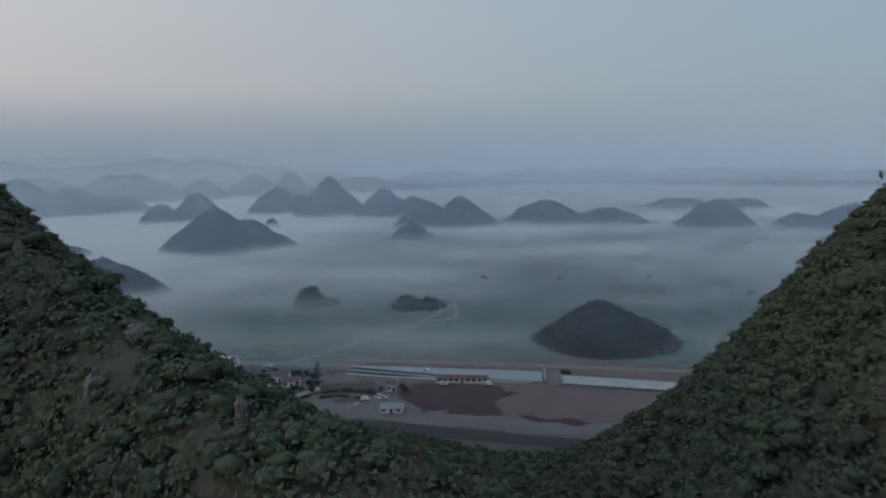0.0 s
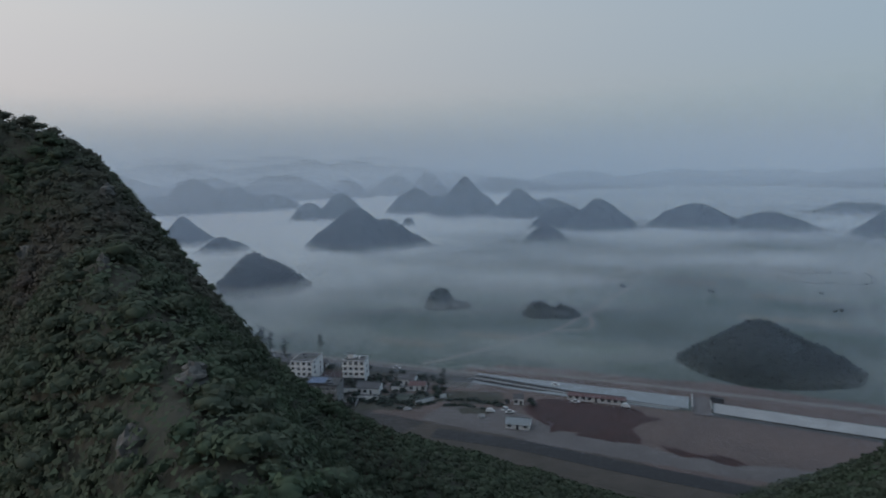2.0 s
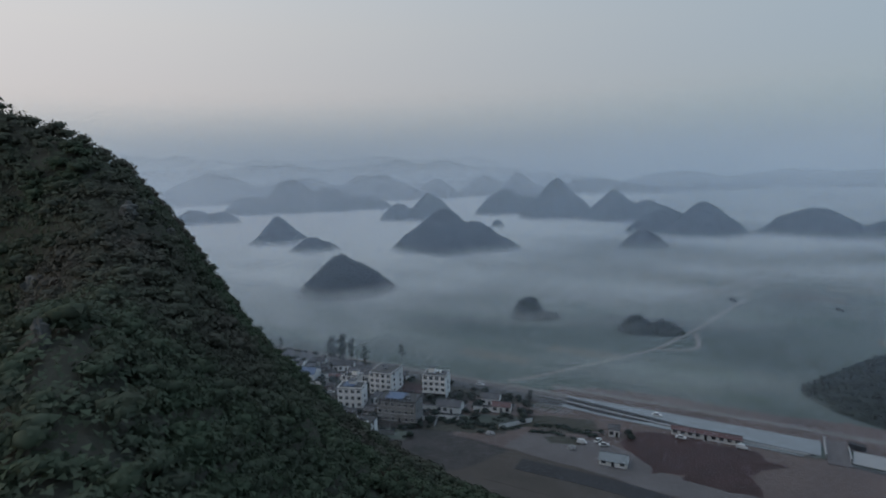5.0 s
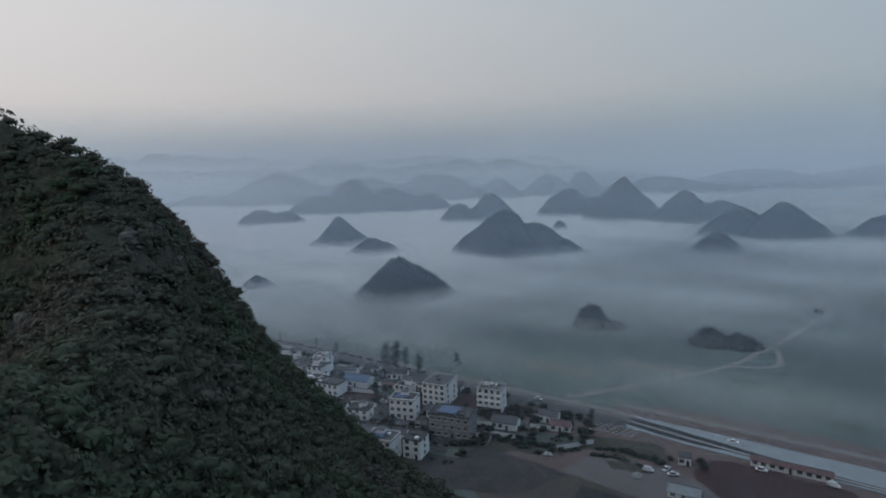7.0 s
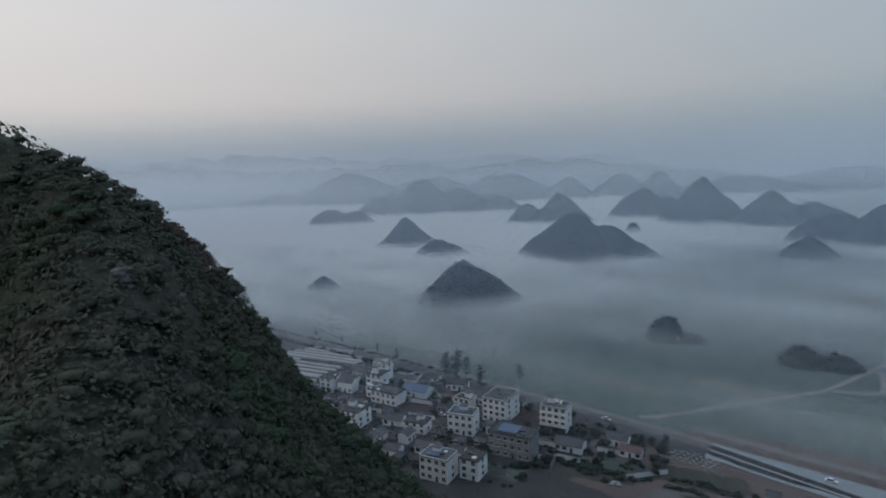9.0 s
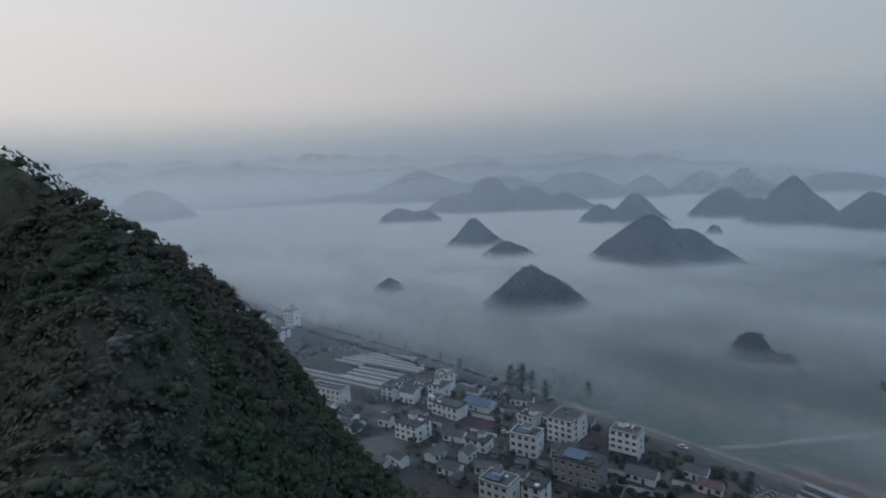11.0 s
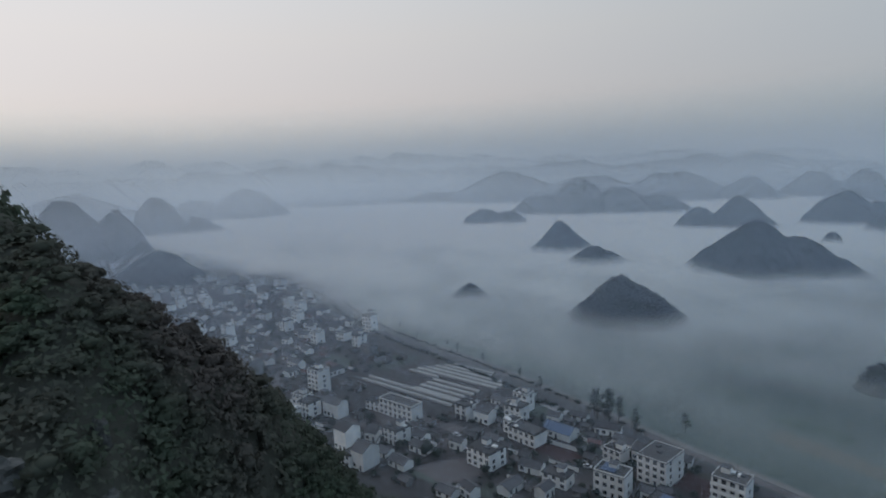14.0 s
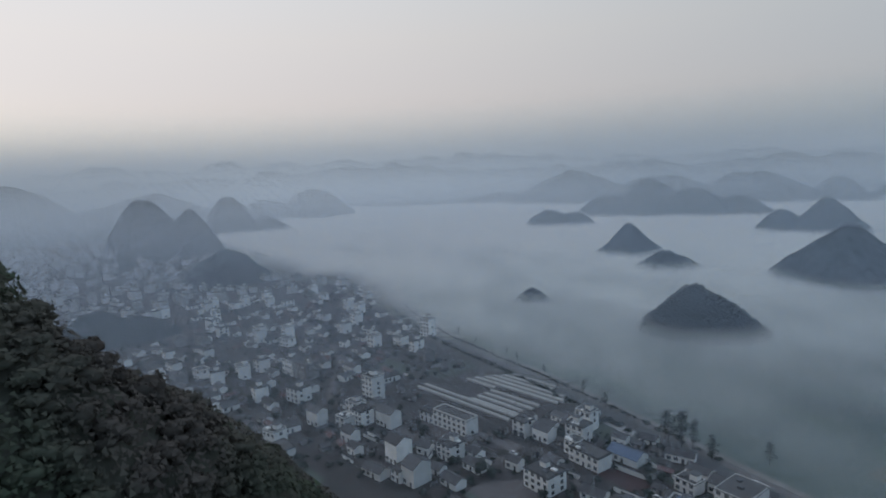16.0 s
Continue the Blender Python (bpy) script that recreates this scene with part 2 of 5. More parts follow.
def np_mesh(name, verts, faces, mats, index=None, smooth=False):
    """A mesh from arrays: all faces with the same number of corners."""
    verts, faces = np.asarray(verts, np.float32), np.asarray(faces, np.int32)
    me = bpy.data.meshes.new(name)
    k = faces.shape[1]
    me.vertices.add(len(verts))
    me.vertices.foreach_set("co", verts.ravel())
    me.loops.add(faces.size)
    me.loops.foreach_set("vertex_index", faces.ravel())
    me.polygons.add(len(faces))
    me.polygons.foreach_set("loop_start", np.arange(len(faces), dtype=np.int32) * k)
    me.polygons.foreach_set("loop_total", np.full(len(faces), k, np.int32))
    for m in mats:
        me.materials.append(m)
    if index is not None:
        me.polygons.foreach_set("material_index", np.asarray(index, np.int32))
    if smooth:
        me.polygons.foreach_set("use_smooth", np.ones(len(faces), bool))
    me.update()
    me.validate()
    return me


def heightfield(name, fn, x0, x1, y0, y1, nx, ny, mats, smooth=True, floor_z=None):
    xs, ys = np.meshgrid(np.linspace(x0, x1, nx), np.linspace(y0, y1, ny))
    z = fn(xs, ys)
    v = np.stack([xs, ys, z], -1).reshape(-1, 3)
    a = (np.arange(ny - 1)[:, None] * nx + np.arange(nx - 1)[None]).ravel()
    q = np.stack([a, a + 1, a + nx + 1, a + nx], 1)
    if floor_z is not None:
        keep = v[q][:, :, 2].max(1) > floor_z
        q = q[keep]
    return np_mesh(name, v, q, mats, smooth=smooth)


def bm_boxes(*boxes):
    """One bmesh of boxes (x0, x1, y0, y1, z0, z1)."""
    bm = bmesh.new()
    for x0, x1, y0, y1, z0, z1 in boxes:
        v = [bm.verts.new(c) for c in ((x0, y0, z0), (x1, y0, z0), (x1, y1, z0), (x0, y1, z0), (x0, y0, z1), (x1, y0, z1), (x1, y1, z1), (x0, y1, z1))]
        for f in ((3, 2, 1, 0), (4, 5, 6, 7), (0, 1, 5, 4), (1, 2, 6, 5), (2, 3, 7, 6), (3, 0, 4, 7)):
            bm.faces.new([v[i] for i in f])
    return bm


def to_mesh(name, bm, mats):
    me = bpy.data.meshes.new(name)
    bm.to_mesh(me)
    bm.free()
    for m in mats if isinstance(mats, (list, tuple)) else [mats]:
        me.materials.append(m)
    return me


def part(name, bm, mats, parent, label="", at=None):
    me = bm if isinstance(bm, bpy.types.Mesh) else to_mesh(name, bm, mats)
    ob = new(name, me)
    ob.parent = parent
    if at is not None:
        ob.matrix_basis = at
    return tagged(ob, label)


def thing(name, m, label, category, group="", kind=""):
    ob = new(name)
    ob.matrix_basis = m
    ob.empty_display_size = .5
    return tagged(ob, label, category, group, kind)


def patch(name, pts, z, m, label, category, wobble=.6, stepm=3.0):
    """A flat piece of ground with an uneven edge, on the plain."""
    edge = []
    for k, (ax, ay) in enumerate(pts):
        bx, by = pts[(k + 1) % len(pts)]
        n = max(1, int(math.hypot(bx - ax, by - ay) / stepm))
        for i in range(n):
            x, y = ax + (bx - ax) * i / n, ay + (by - ay) * i / n
            edge.append((x + wobble * 2 * (float(vnoise(x * .23, y * .23 + 9)) - .5), y + wobble * 2 * (float(vnoise(x * .21 + 40, y * .25)) - .5)))
    bm = bmesh.new()
    low, top = [bm.verts.new((x, y, -.05)) for x, y in edge], [bm.verts.new((x, y, z)) for x, y in edge]
    for i in range(len(edge)):
        j = (i + 1) % len(edge)
        bm.faces.new((low[i], low[j], top[j], top[i]))
    f = bm.faces.new(top)
    bmesh.ops.triangulate(bm, faces=[f])
    bmesh.ops.recalc_face_normals(bm, faces=bm.faces)
    return tagged(new(name, to_mesh(name, bm, m)), label, category, kind="structure")


def strip(name, line, a, b, z, m, label, category, thick=.25):
    """A band along a line of points, from a to b metres to its left."""
    pts = [Vector((x, y)) for x, y in line]
    rows = []
    for k, p in enumerate(pts):
        d = (pts[min(k + 1, len(pts) - 1)] - pts[max(k - 1, 0)]).normalized()
        n = Vector((-d.y, d.x))
        rows.append((p + n * a, p + n * b))
    bm = bmesh.new()
    ring = [[bm.verts.new((q.x, q.y, h)) for q, h in ((r[0], z - thick), (r[0], z), (r[1], z), (r[1], z - thick))] for r in rows]
    for r, s in zip(ring, ring[1:]):
        for i in range(3):
            bm.faces.new((r[i], s[i], s[i + 1], r[i + 1]))
    bm.faces.new(ring[0])
    bm.faces.new(ring[-1])
    bmesh.ops.recalc_face_normals(bm, faces=bm.faces)
    return tagged(new(name, to_mesh(name, bm, m)), label, category, kind="structure")


def curve_line(pts, n=8):
    """A smooth line through points."""
    out = []
    p = [pts[0], *pts, pts[-1]]
    for k in range(1, len(p) - 2):
        a, b, c, d = (np.array(q, float) for q in p[k - 1:k + 3])
        for i in range(n):
            t = i / n
            out.append(tuple(.5 * (2 * b + (c - a) * t + (2 * a - 5 * b + 4 * c - d) * t * t + (3 * b - a - 3 * c + d) * t ** 3)))
    out.append(tuple(pts[-1]))
    return out


# ---- the plain ----
tagged(new("ground", to_mesh("ground", bm_boxes((-4950, 4950, -4950, 4950, -3, 0)), GRASS)), "wide flat plain of dull green fields", "ground", kind="structure")

# ---- the hillside by the camera: bumps (height, x, y, half-lengths, turn) ----
BUMPS = [(55.2, 2.1, 24.5, 18.7, 90.5, 0.88), (26, 79.3, 27, 52.3, 61.9, 1), (32.3, -86.6, 77.9, 63.3, 18.5, 0.14), (18.9, -93.1, 76.2, 14.3, 64.7, -0.67), (52, -204, -24, 55, 49.9, -0.26), (68.8, -93.3, 89.6, 114.2, 82, -0.31),
         (116.7, 120.4, 84.7, 53.6, 96.8, -0.02), (38.7, 69.6, 31.2, 45.1, 57.3, 0.08), (18.4, 9.8, 123.3, 60.4, 64.1, -0.4), (3, 68.9, 141.6, 20.8, 19.2, 1.86), (8.1, 12.6, 55.7, 51.8, 65.1, 0.37), (10.8, 48.5, 42.9, 62.7, 93.8, 0.49),
         (3.2, -102.6, 47.3, 21.7, 19.6, -0), (18, -105.6, 77.8, 18.1, 9, 0.13), (11.6, -37.7, 41.8, 16.4, 20.9, -0.01), (-18.2, -95.5, 94.2, 17.2, 9, -0.23), (16.3, -84.2, 113, 12.3, 15.5, -0), (43.4, -157, 91, 38.2, 39.1, 0),
         (-2.6, -100.1, 72.4, 17.7, 17.9, -0), (1, 63.5, 64.5, 12.8, 9.3, 0.93), (-1.8, -86.6, 94, 19.3, 15.5, 1.02), (-6.9, -98.7, 102.8, 9, 25.5, 2.27), (-4.2, -49.3, 80.6, 13, 61, -1.29), (5.1, -65.8, 120.3, 23.7, 11.5, -1.47),
         (5, -89.2, 112.6, 9, 28.3, 0.68)]
CANOPY = 2.2


def canopy_height(x, y):
    z = 0
    for a, cx, cy, lx, ly, turn in BUMPS:
        c, s = math.cos(turn), math.sin(turn)
        dx, dy = x - cx, y - cy
        z = z + a * np.exp(-((c * dx + s * dy) / lx) ** 2 - ((-s * dx + c * dy) / ly) ** 2)
    return z


def hillside_height(x, y):
    z = canopy_height(x, y)
    rough = (fbm(x / 9, y / 9) - .5) * 2.6 + (fbm(x / 3.2, y / 3.2, 2) - .5) * .9
    return z - CANOPY * step(3, 14, z) + rough * step(5, 30, z) - 9.0 * step(20, 5, z)


hillside = tagged(new("hillside", heightfield("hillside", hillside_height, -300, 290, -130, 270, 420, 290, [UNDER], floor_z=-.8)), "steep karst hillside under dark dense scrub", "hill", kind="structure")

# ---- foliage ----
def ball(sub):
    b = bmesh.new()
    bmesh.ops.create_icosphere(b, subdivisions=sub, radius=1)
    b.verts.ensure_lookup_table()
    v, f = np.array([q.co[:] for q in b.verts]), np.array([[q.index for q in k.verts] for k in b.faces])
    b.free()
    return v, f


BALLS = {k: ball(k) for k in (1, 2)}


def crown(r, h, lumps, leaves, leaf, gen, sub=1):
    """A crown standing on z = 0: uneven rounded boughs, overlapping, with leaf sprays on their shells. Vertices and triangles."""
    V, Fc, base = [], [], 0
    bv, bf = BALLS[sub]
    for k in range(lumps):
        ang, rad = gen.uniform(0, 2 * math.pi), r * .56 * math.sqrt(gen.uniform(.05, 1))
        lr = r * gen.uniform(.48, .68)
        c = np.array([rad * math.cos(ang), rad * math.sin(ang), h * gen.uniform(.40, .66) - (rad / r) * h * .14])
        if k == 0:
            c = np.array([0, 0, h * .64])
        sq = np.array([1, 1, h / r * .44])
        V.append(bv * lr * sq * .84 * (1 + .12 * gen.normal(size=(len(bv), 1))).clip(.7, 1.3) + c)
        Fc.append(bf + base)
        base += len(bv)
        n = leaves // lumps
        d = gen.normal(size=(n, 3))
        d[:, 2] = np.abs(d[:, 2]) * .9 - .25
        d /= np.linalg.norm(d, axis=1)[:, None]
        p = c + d * sq * lr * gen.uniform(.80, 1.22, (n, 1))
        nrm = d + gen.normal(size=(n, 3)) * .42
        nrm /= np.linalg.norm(nrm, axis=1)[:, None]
        u = np.cross(nrm, gen.normal(size=(n, 3)))
        u /= np.linalg.norm(u, axis=1)[:, None]
        w = np.cross(nrm, u)
        s = leaf * gen.uniform(.6, 1.5, (n, 1))
        q = np.stack([p - u * s - w * s * .6, p + u * s - w * s * .5, p + w * s + nrm * s * .2], 1)
        V.append(q.reshape(-1, 3))
        Fc.append(np.arange(n * 3).reshape(n, 3) + base)
        base += n * 3
    return np.concatenate(V), np.concatenate(Fc)


def scatter(name, variants, spots, m, label, category, turn=True):
    """Many crowns in one mesh. spots: x, y, z, scale."""
    V, Fc, base = [], [], 0
    for x, y, z, s in spots:
        v, f = variants[rng.integers(len(variants))]
        a = rng.uniform(0, 2 * math.pi)
        c, sn = math.cos(a), math.sin(a)
        k = s * rng.uniform(.85, 1.15)
        V.append(np.stack([(v[:, 0] * c - v[:, 1] * sn) * s + x, (v[:, 0] * sn + v[:, 1] * c) * s + y, v[:, 2] * k + z], 1))
        Fc.append(f + base)
        base += len(v)
    return tagged(new(name, np_mesh(name, np.concatenate(V), np.concatenate(Fc), [m], smooth=True)), label, category, kind="stuff")


ROCKS = [(-11.6, 33.2, 1.7, 2.1), (-10.2, 37.2, .9, 2.3), (2.6, 26, 1.7, .9), (-29.8, 50.1, 1.9, 1.2), (-11.1, 38.6, .9, 1.6), (-63.4, 70, 2.6, 2.8), (-60.3, 84.6, 2.1, 1.3), (-57.3, 79, 1.3, 2.3), (-56.3, 84.4, 1.2, 1.4)]
SHRUBS_CLOSE = [crown(1.7, 2.1, 5, 220, .15, rng) for _ in range(6)]
SHRUBS = [crown(1.75, 2.1, 4, 84, .21, rng) for _ in range(8)]
SHRUBS_FAR = [crown(2.4, 2.6, 3, 30, .42, rng) for _ in range(8)]

near_spots, mid_spots = [], []
EYES = [(17, -9), (15, 14), (9, 36), (4, 52), (-3, 66), (-14, 80), (-24, 91)]


def in_sight(x, y, z, ex, ey):
    t = np.linspace(.06, .94, 16)
    return bool((canopy_height(x + (ex - x) * t, y + (ey - y) * t) < z + 13 + (124 - z) * t).all())


CELL = 2.0
for gx in np.arange(-215, 200, CELL):
    for gy in np.arange(-30, 225, CELL):
        if gx < -175 and gy < 60 or gx < -120 and gy < 30:
            continue
        g = canopy_height(np.array([gx, gx + 1, gx]), np.array([gy, gy, gy + 1]))
        if g[0] < 8:
            continue
        slope = math.sqrt(1 + (g[1] - g[0]) ** 2 + (g[2] - g[0]) ** 2)
        away = min(math.hypot(gx - a, gy - b) for a, b in EYES)
        near = away < 62
        hidden = not any(in_sight(gx, gy, g[0], *e) for e in EYES)
        want = slope * (.06 if hidden else .92 if near else .20)
        for _ in range(int(want) + (rng.random() < want % 1)):
            x, y = gx + rng.uniform(0, CELL), gy + rng.uniform(0, CELL)
            z = float(hillside_height(np.float64(x), np.float64(y)))
            if z < .8 or any(math.hypot(x - a, y - b) < .5 * s + .7 for a, b, w, s in ROCKS):
                continue
            x, y, z = x - (g[1] - g[0]) / slope * .5, y - (g[2] - g[0]) / slope * .5, z + .5 / slope
            if near:
                near_spots.append((x, y, z - .5, rng.choice([.55, .66, .78, .9, 1.08]) * rng.uniform(.9, 1.1), away))
            else:
                mid_spots.append((x, y, z - 1.3, rng.uniform(.6, 1.2)))
near_spots.sort(key=lambda s: s[4])

crown_meshes = [np_mesh("crown", v, f, [LEAF], smooth=True) for v, f in SHRUBS_CLOSE]
trunk_bm = bmesh.new()
bmesh.ops.create_cone(trunk_bm, segments=6, radius1=.16, radius2=.07, depth=2.6, matrix=Matrix.Translation((0, 0, .9)))
for a in (0.4, 2.5, 4.4):
    bmesh.ops.create_cone(trunk_bm, segments=5, radius1=.06, radius2=.02, depth=1.5, matrix=pose(.35 * math.cos(a), .35 * math.sin(a), 2.2, 0, 35, math.degrees(a)))
trunk_mesh = to_mesh("trunk", trunk_bm, BARK)
shrub_models = []
for me in crown_meshes:
    t = thing("small_tree", Matrix.Translation((0, 0, 0)), "small dark green tree on the karst slope", "tree", "trees on the slope")
    part("trunk", trunk_mesh, BARK, t)
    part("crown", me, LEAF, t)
    shrub_models.append(t)
for k, (x, y, z, s, away) in enumerate(near_spots[:280]):
    m = Matrix.Translation((x, y, z)) @ Matrix.Rotation(rng.uniform(0, 6.28), 4, "Z") @ Matrix.Scale(s, 4)
    if k < len(shrub_models):
        shrub_models[k].matrix_basis = m
    else:
        copy_thing(shrub_models[k % len(shrub_models)], Matrix.Translation((0, 0, 0))).matrix_basis = m
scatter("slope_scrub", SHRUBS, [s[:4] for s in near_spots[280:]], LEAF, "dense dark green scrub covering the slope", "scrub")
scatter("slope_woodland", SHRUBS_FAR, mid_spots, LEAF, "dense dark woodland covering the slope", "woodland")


def seen_cells():
    """Which 4 m cells of the slope lie open to the valley's air space."""
    x, y = np.meshgrid(np.arange(-213, 190, 4.0), np.arange(-28, 230, 4.0), indexing="ij")
    c, out = canopy_height(x, y), np.zeros(x.shape, bool)
    for ex, ey in EYES:
        clear = np.ones(x.shape, bool)
        for t in np.linspace(.06, .94, 14):
            clear &= canopy_height(x + (ex - x) * t, y + (ey - y) * t) < c + 12 + (124 - c) * t
        out |= clear
    return out


SEEN = seen_cells()


def leaf_carpet(name, density, size, inner, outer, gen):
    """Single leaf sprays lying close over the ground of the slope, so that no bare soil shows between the crowns."""
    x0, x1, y0, y1 = max(-215, -24 - outer), min(185, 17 + outer), max(-30, -9 - outer), min(225, 91 + outer)
    n = int(density * (x1 - x0) * (y1 - y0))
    x, y = gen.uniform(x0, x1, n), gen.uniform(y0, y1, n)
    away = np.min([np.hypot(x - a, y - b) for a, b in EYES], axis=0)
    keep = (away >= inner) & (away < outer) & SEEN[((x + 215) / 4).astype(int), ((y + 30) / 4).astype(int)]
    x, y = x[keep], y[keep]
    c = canopy_height(x, y)
    gx, gy = canopy_height(x + 1, y) - c, canopy_height(x, y + 1) - c
    steep = np.sqrt(1 + gx * gx + gy * gy)
    keep = (c > 8) & (gen.uniform(0, 3.2, len(x)) < steep)
    for a, b, w, s in ROCKS:
        keep &= np.hypot(x - a, y - b) > .4 * s
    x, y, gx, gy, steep = (q[keep] for q in (x, y, gx, gy, steep))
    n = len(x)
    up = np.stack([-gx, -gy, np.ones(n)], -1) / steep[:, None]
    p = np.stack([x, y, hillside_height(x, y)], -1) + up * gen.uniform(.4, 1.7 if outer < 100 else 1.8, (n, 1))
    nrm = up + gen.normal(size=(n, 3)) * .3
    nrm /= np.linalg.norm(nrm, axis=1)[:, None]
    u = np.cross(nrm, gen.normal(size=(n, 3)))
    u /= np.linalg.norm(u, axis=1)[:, None]
    w = np.cross(nrm, u)
    s = size * gen.uniform(.6, 1.35, (n, 1))
    q = np.stack([p - u * s - w * s * .6, p + u * s - w * s * .5, p + w * s + nrm * s * .2], 1)
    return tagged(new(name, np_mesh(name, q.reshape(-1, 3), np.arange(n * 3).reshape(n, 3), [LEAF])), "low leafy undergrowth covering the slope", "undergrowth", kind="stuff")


leaf_carpet("undergrowth", 18, .26, 0, 62, np.random.default_rng(11))
leaf_carpet("undergrowth", 6, .44, 62, 400, np.random.default_rng(12))


def rock(x, y, height, size):
    bm = bmesh.new()
    bmesh.ops.create_icosphere(bm, subdivisions=3, radius=1)
    for v in bm.verts:
        c = v.co
        n = float(fbm(c.x * 2.1 + x, c.y * 2.1 + c.z * 3 + y, 3))
        ledge = .12 * math.sin(c.z * 9 + n * 6)
        k = .62 + .62 * n + ledge
        v.co = (round(c.x * k * 3) / 3 * .3 + c.x * k * .7) * size * .5, (round(c.y * k * 3) / 3 * .3 + c.y * k * .7) * size * .5, c.z * k * height
    z = float(canopy_height(np.float64(x), np.float64(y))) - .95 * height
    ob = new("rock_outcrop", to_mesh("rock_outcrop", bm, ROCK))
    ob.matrix_basis = Matrix.Translation((x, y, z))
    return tagged(ob, "pale weathered limestone outcrop among the scrub", "rock", "outcrops on the slope")


for x, y, h, s in ROCKS:
    rock(x, y, h, s)

# ---- hills of the plain: name, tree size, tops (x, y, height, half-lengths, turn, sharpness) ----
HILLS = [
    ("near dome", 2.2, [(101, 353, 28, 46, 42, 0, 1.3), (86, 356, 13.5, 33, 30, 0, 1.6), (122, 350, 17, 33, 31, 0, 1.5)]),
    ("knoll", 2.6, [(-110, 453, 17, 16, 15, 0, 2.4), (-98, 455, 6, 18, 14, 0, 1.4)]),
    ("low knoll", 2.6, [(-29, 440, 12, 15, 13, 0, 2.0), (-12, 442, 9, 17, 13, 0, 2.0)]),
    ("serrated hill", 2.6, [(-302, 485, 39, 50, 48, 0, 1.0), (-291, 491, 32, 45, 42, 0, 1.45), (-279, 496, 23, 33, 33, 0, 1.7)]),
    ("broad cone", 3.4, [(-316, 758, 62, 84, 80, 0, 1.1), (-282, 772, 44, 64, 60, 0, 1.6), (-248, 786, 22, 40, 40, 0, 1.6)]),
    ("pointed hill", 3.4, [(-596, 752, 49, 58, 56, 0, .82)]),
    ("low hill", 3.2, [(-486, 692, 25, 52, 48, 0, .9)]),
    ("hummock", 2.6, [(-459, 457, 17, 21, 20, 0, 1.3)]),
    ("flat top", 5.0, [(-1002, 960, 40, 60, 60, 0, 1.9), (-962, 998, 32, 66, 60, 0, 1.8)]),
    ("two domes", 5.0, [(160, 1024, 46, 92, 84, 0, 1.45), (262, 1006, 31, 92, 74, 0, 1.35)]),
    ("single cone", 5.0, [(416, 934, 48, 82, 78, 0, 1.05)]),
    ("side ridge", 5.0, [(590, 872, 44, 80, 70, 0, 1.5), (533, 905, 26, 60, 60, 0, 1.6)]),
    ("pyramid", 5.0, [(8, 994, 57, 78, 74, 0, 1.0), (-50, 1010, 42, 70, 60, 0, 1.8)]),
    ("spur", 4.4, [(-64, 856, 26, 38, 36, 0, 1.4)]),
    ("far peak", 7.0, [(-267, 1224, 88, 100, 96, 0, .8), (-147, 1190, 64, 86, 80, 0, .95), (-85, 1197, 42, 90, 60, 0, 1.7)]),
    ("far shoulder", 7.0, [(-403, 1294, 66, 84, 80, 0, 1.4), (-350, 1310, 48, 76, 70, 0, 1.6)]),
    ("saddle hill", 6.0, [(-522, 1148, 65, 78, 72, 0, 1.05), (-580, 1122, 44, 60, 60, 0, 1.6)]),
    ("stub", 3.4, [(-326, 1014, 21, 18, 18, 0, 1.8)]),
    ("long massif", 9.0, [(-977, 1269, 98, 110, 100, 0, 1.4), (-829, 1381, 52, 110, 90, 0, 1.5), (-1050, 1214, 58, 130, 90, 0, 1.5), (-900, 1330, 70, 120, 90, 0, 1.7)]),
    ("town dome", 7.0, [(-1353, 198, 105, 84, 84, 0, 1.9)]),
    ("town twin", 7.0, [(-1186, 258, 86, 76, 70, 0, 1.4), (-1192, 206, 66, 96, 90, 0, 1.7)]),
    ("town knob", 7.0, [(-1530, 402, 96, 76, 80, 0, 1.7), (-1512, 482, 42, 80, 70, 0, 1.5)]),
    ("mist dome", 9.0, [(-1874, 739, 96, 150, 140, 0, 1.9), (-1930, 600, 70, 130, 120, 0, 1.8)]),
    ("town apron", 4.4, [(-846, 250, 42, 70, 66, 0, 1.45)]),
    ("park hill", 3.6, [(-599, 92, 28, 44, 44, 0, 1.5), (-598, 122, 19, 42, 42, 0, 1.6)]),
    ("far plateau", 9.0, [(474, 1268, 28, 90, 60, 0, 2.4), (575, 1227, 26, 90, 60, 0, 2.2)]),
]


def hill_height(tops, x, y, tree):
    warp = (fbm(x / 46 + 3, y / 46, 3) - .5) * 1.0
    z = np.full(np.shape(x), -30.0)
    for cx, cy, h, rx, ry, turn, p in tops:
        c, s = math.cos(radians(turn)), math.sin(radians(turn))
        rx, ry = rx * .91, ry * .91
        dx, dy = x - cx, y - cy
        d = np.sqrt(((c * dx + s * dy) / rx) ** 2 + ((-s * dx + c * dy) / ry) ** 2) * (1 + .30 * warp * step(0, .4, np.hypot(dx / rx, dy / ry)))
        d = np.sqrt(d * d + .016)
        top = (h - tree * .55) * (1 - np.power(d, p)) / (1 - .1265 ** p)
        k = 3.0
        z = np.maximum(z, top) + np.exp(-np.abs(z - top) / k) * .5 * k * .3
    foot = min(5, .16 * max(t[2] for t in tops))
    return np.where(z > foot, z, foot * np.exp(np.minimum(z - foot, 0) / foot)) - .45 * foot


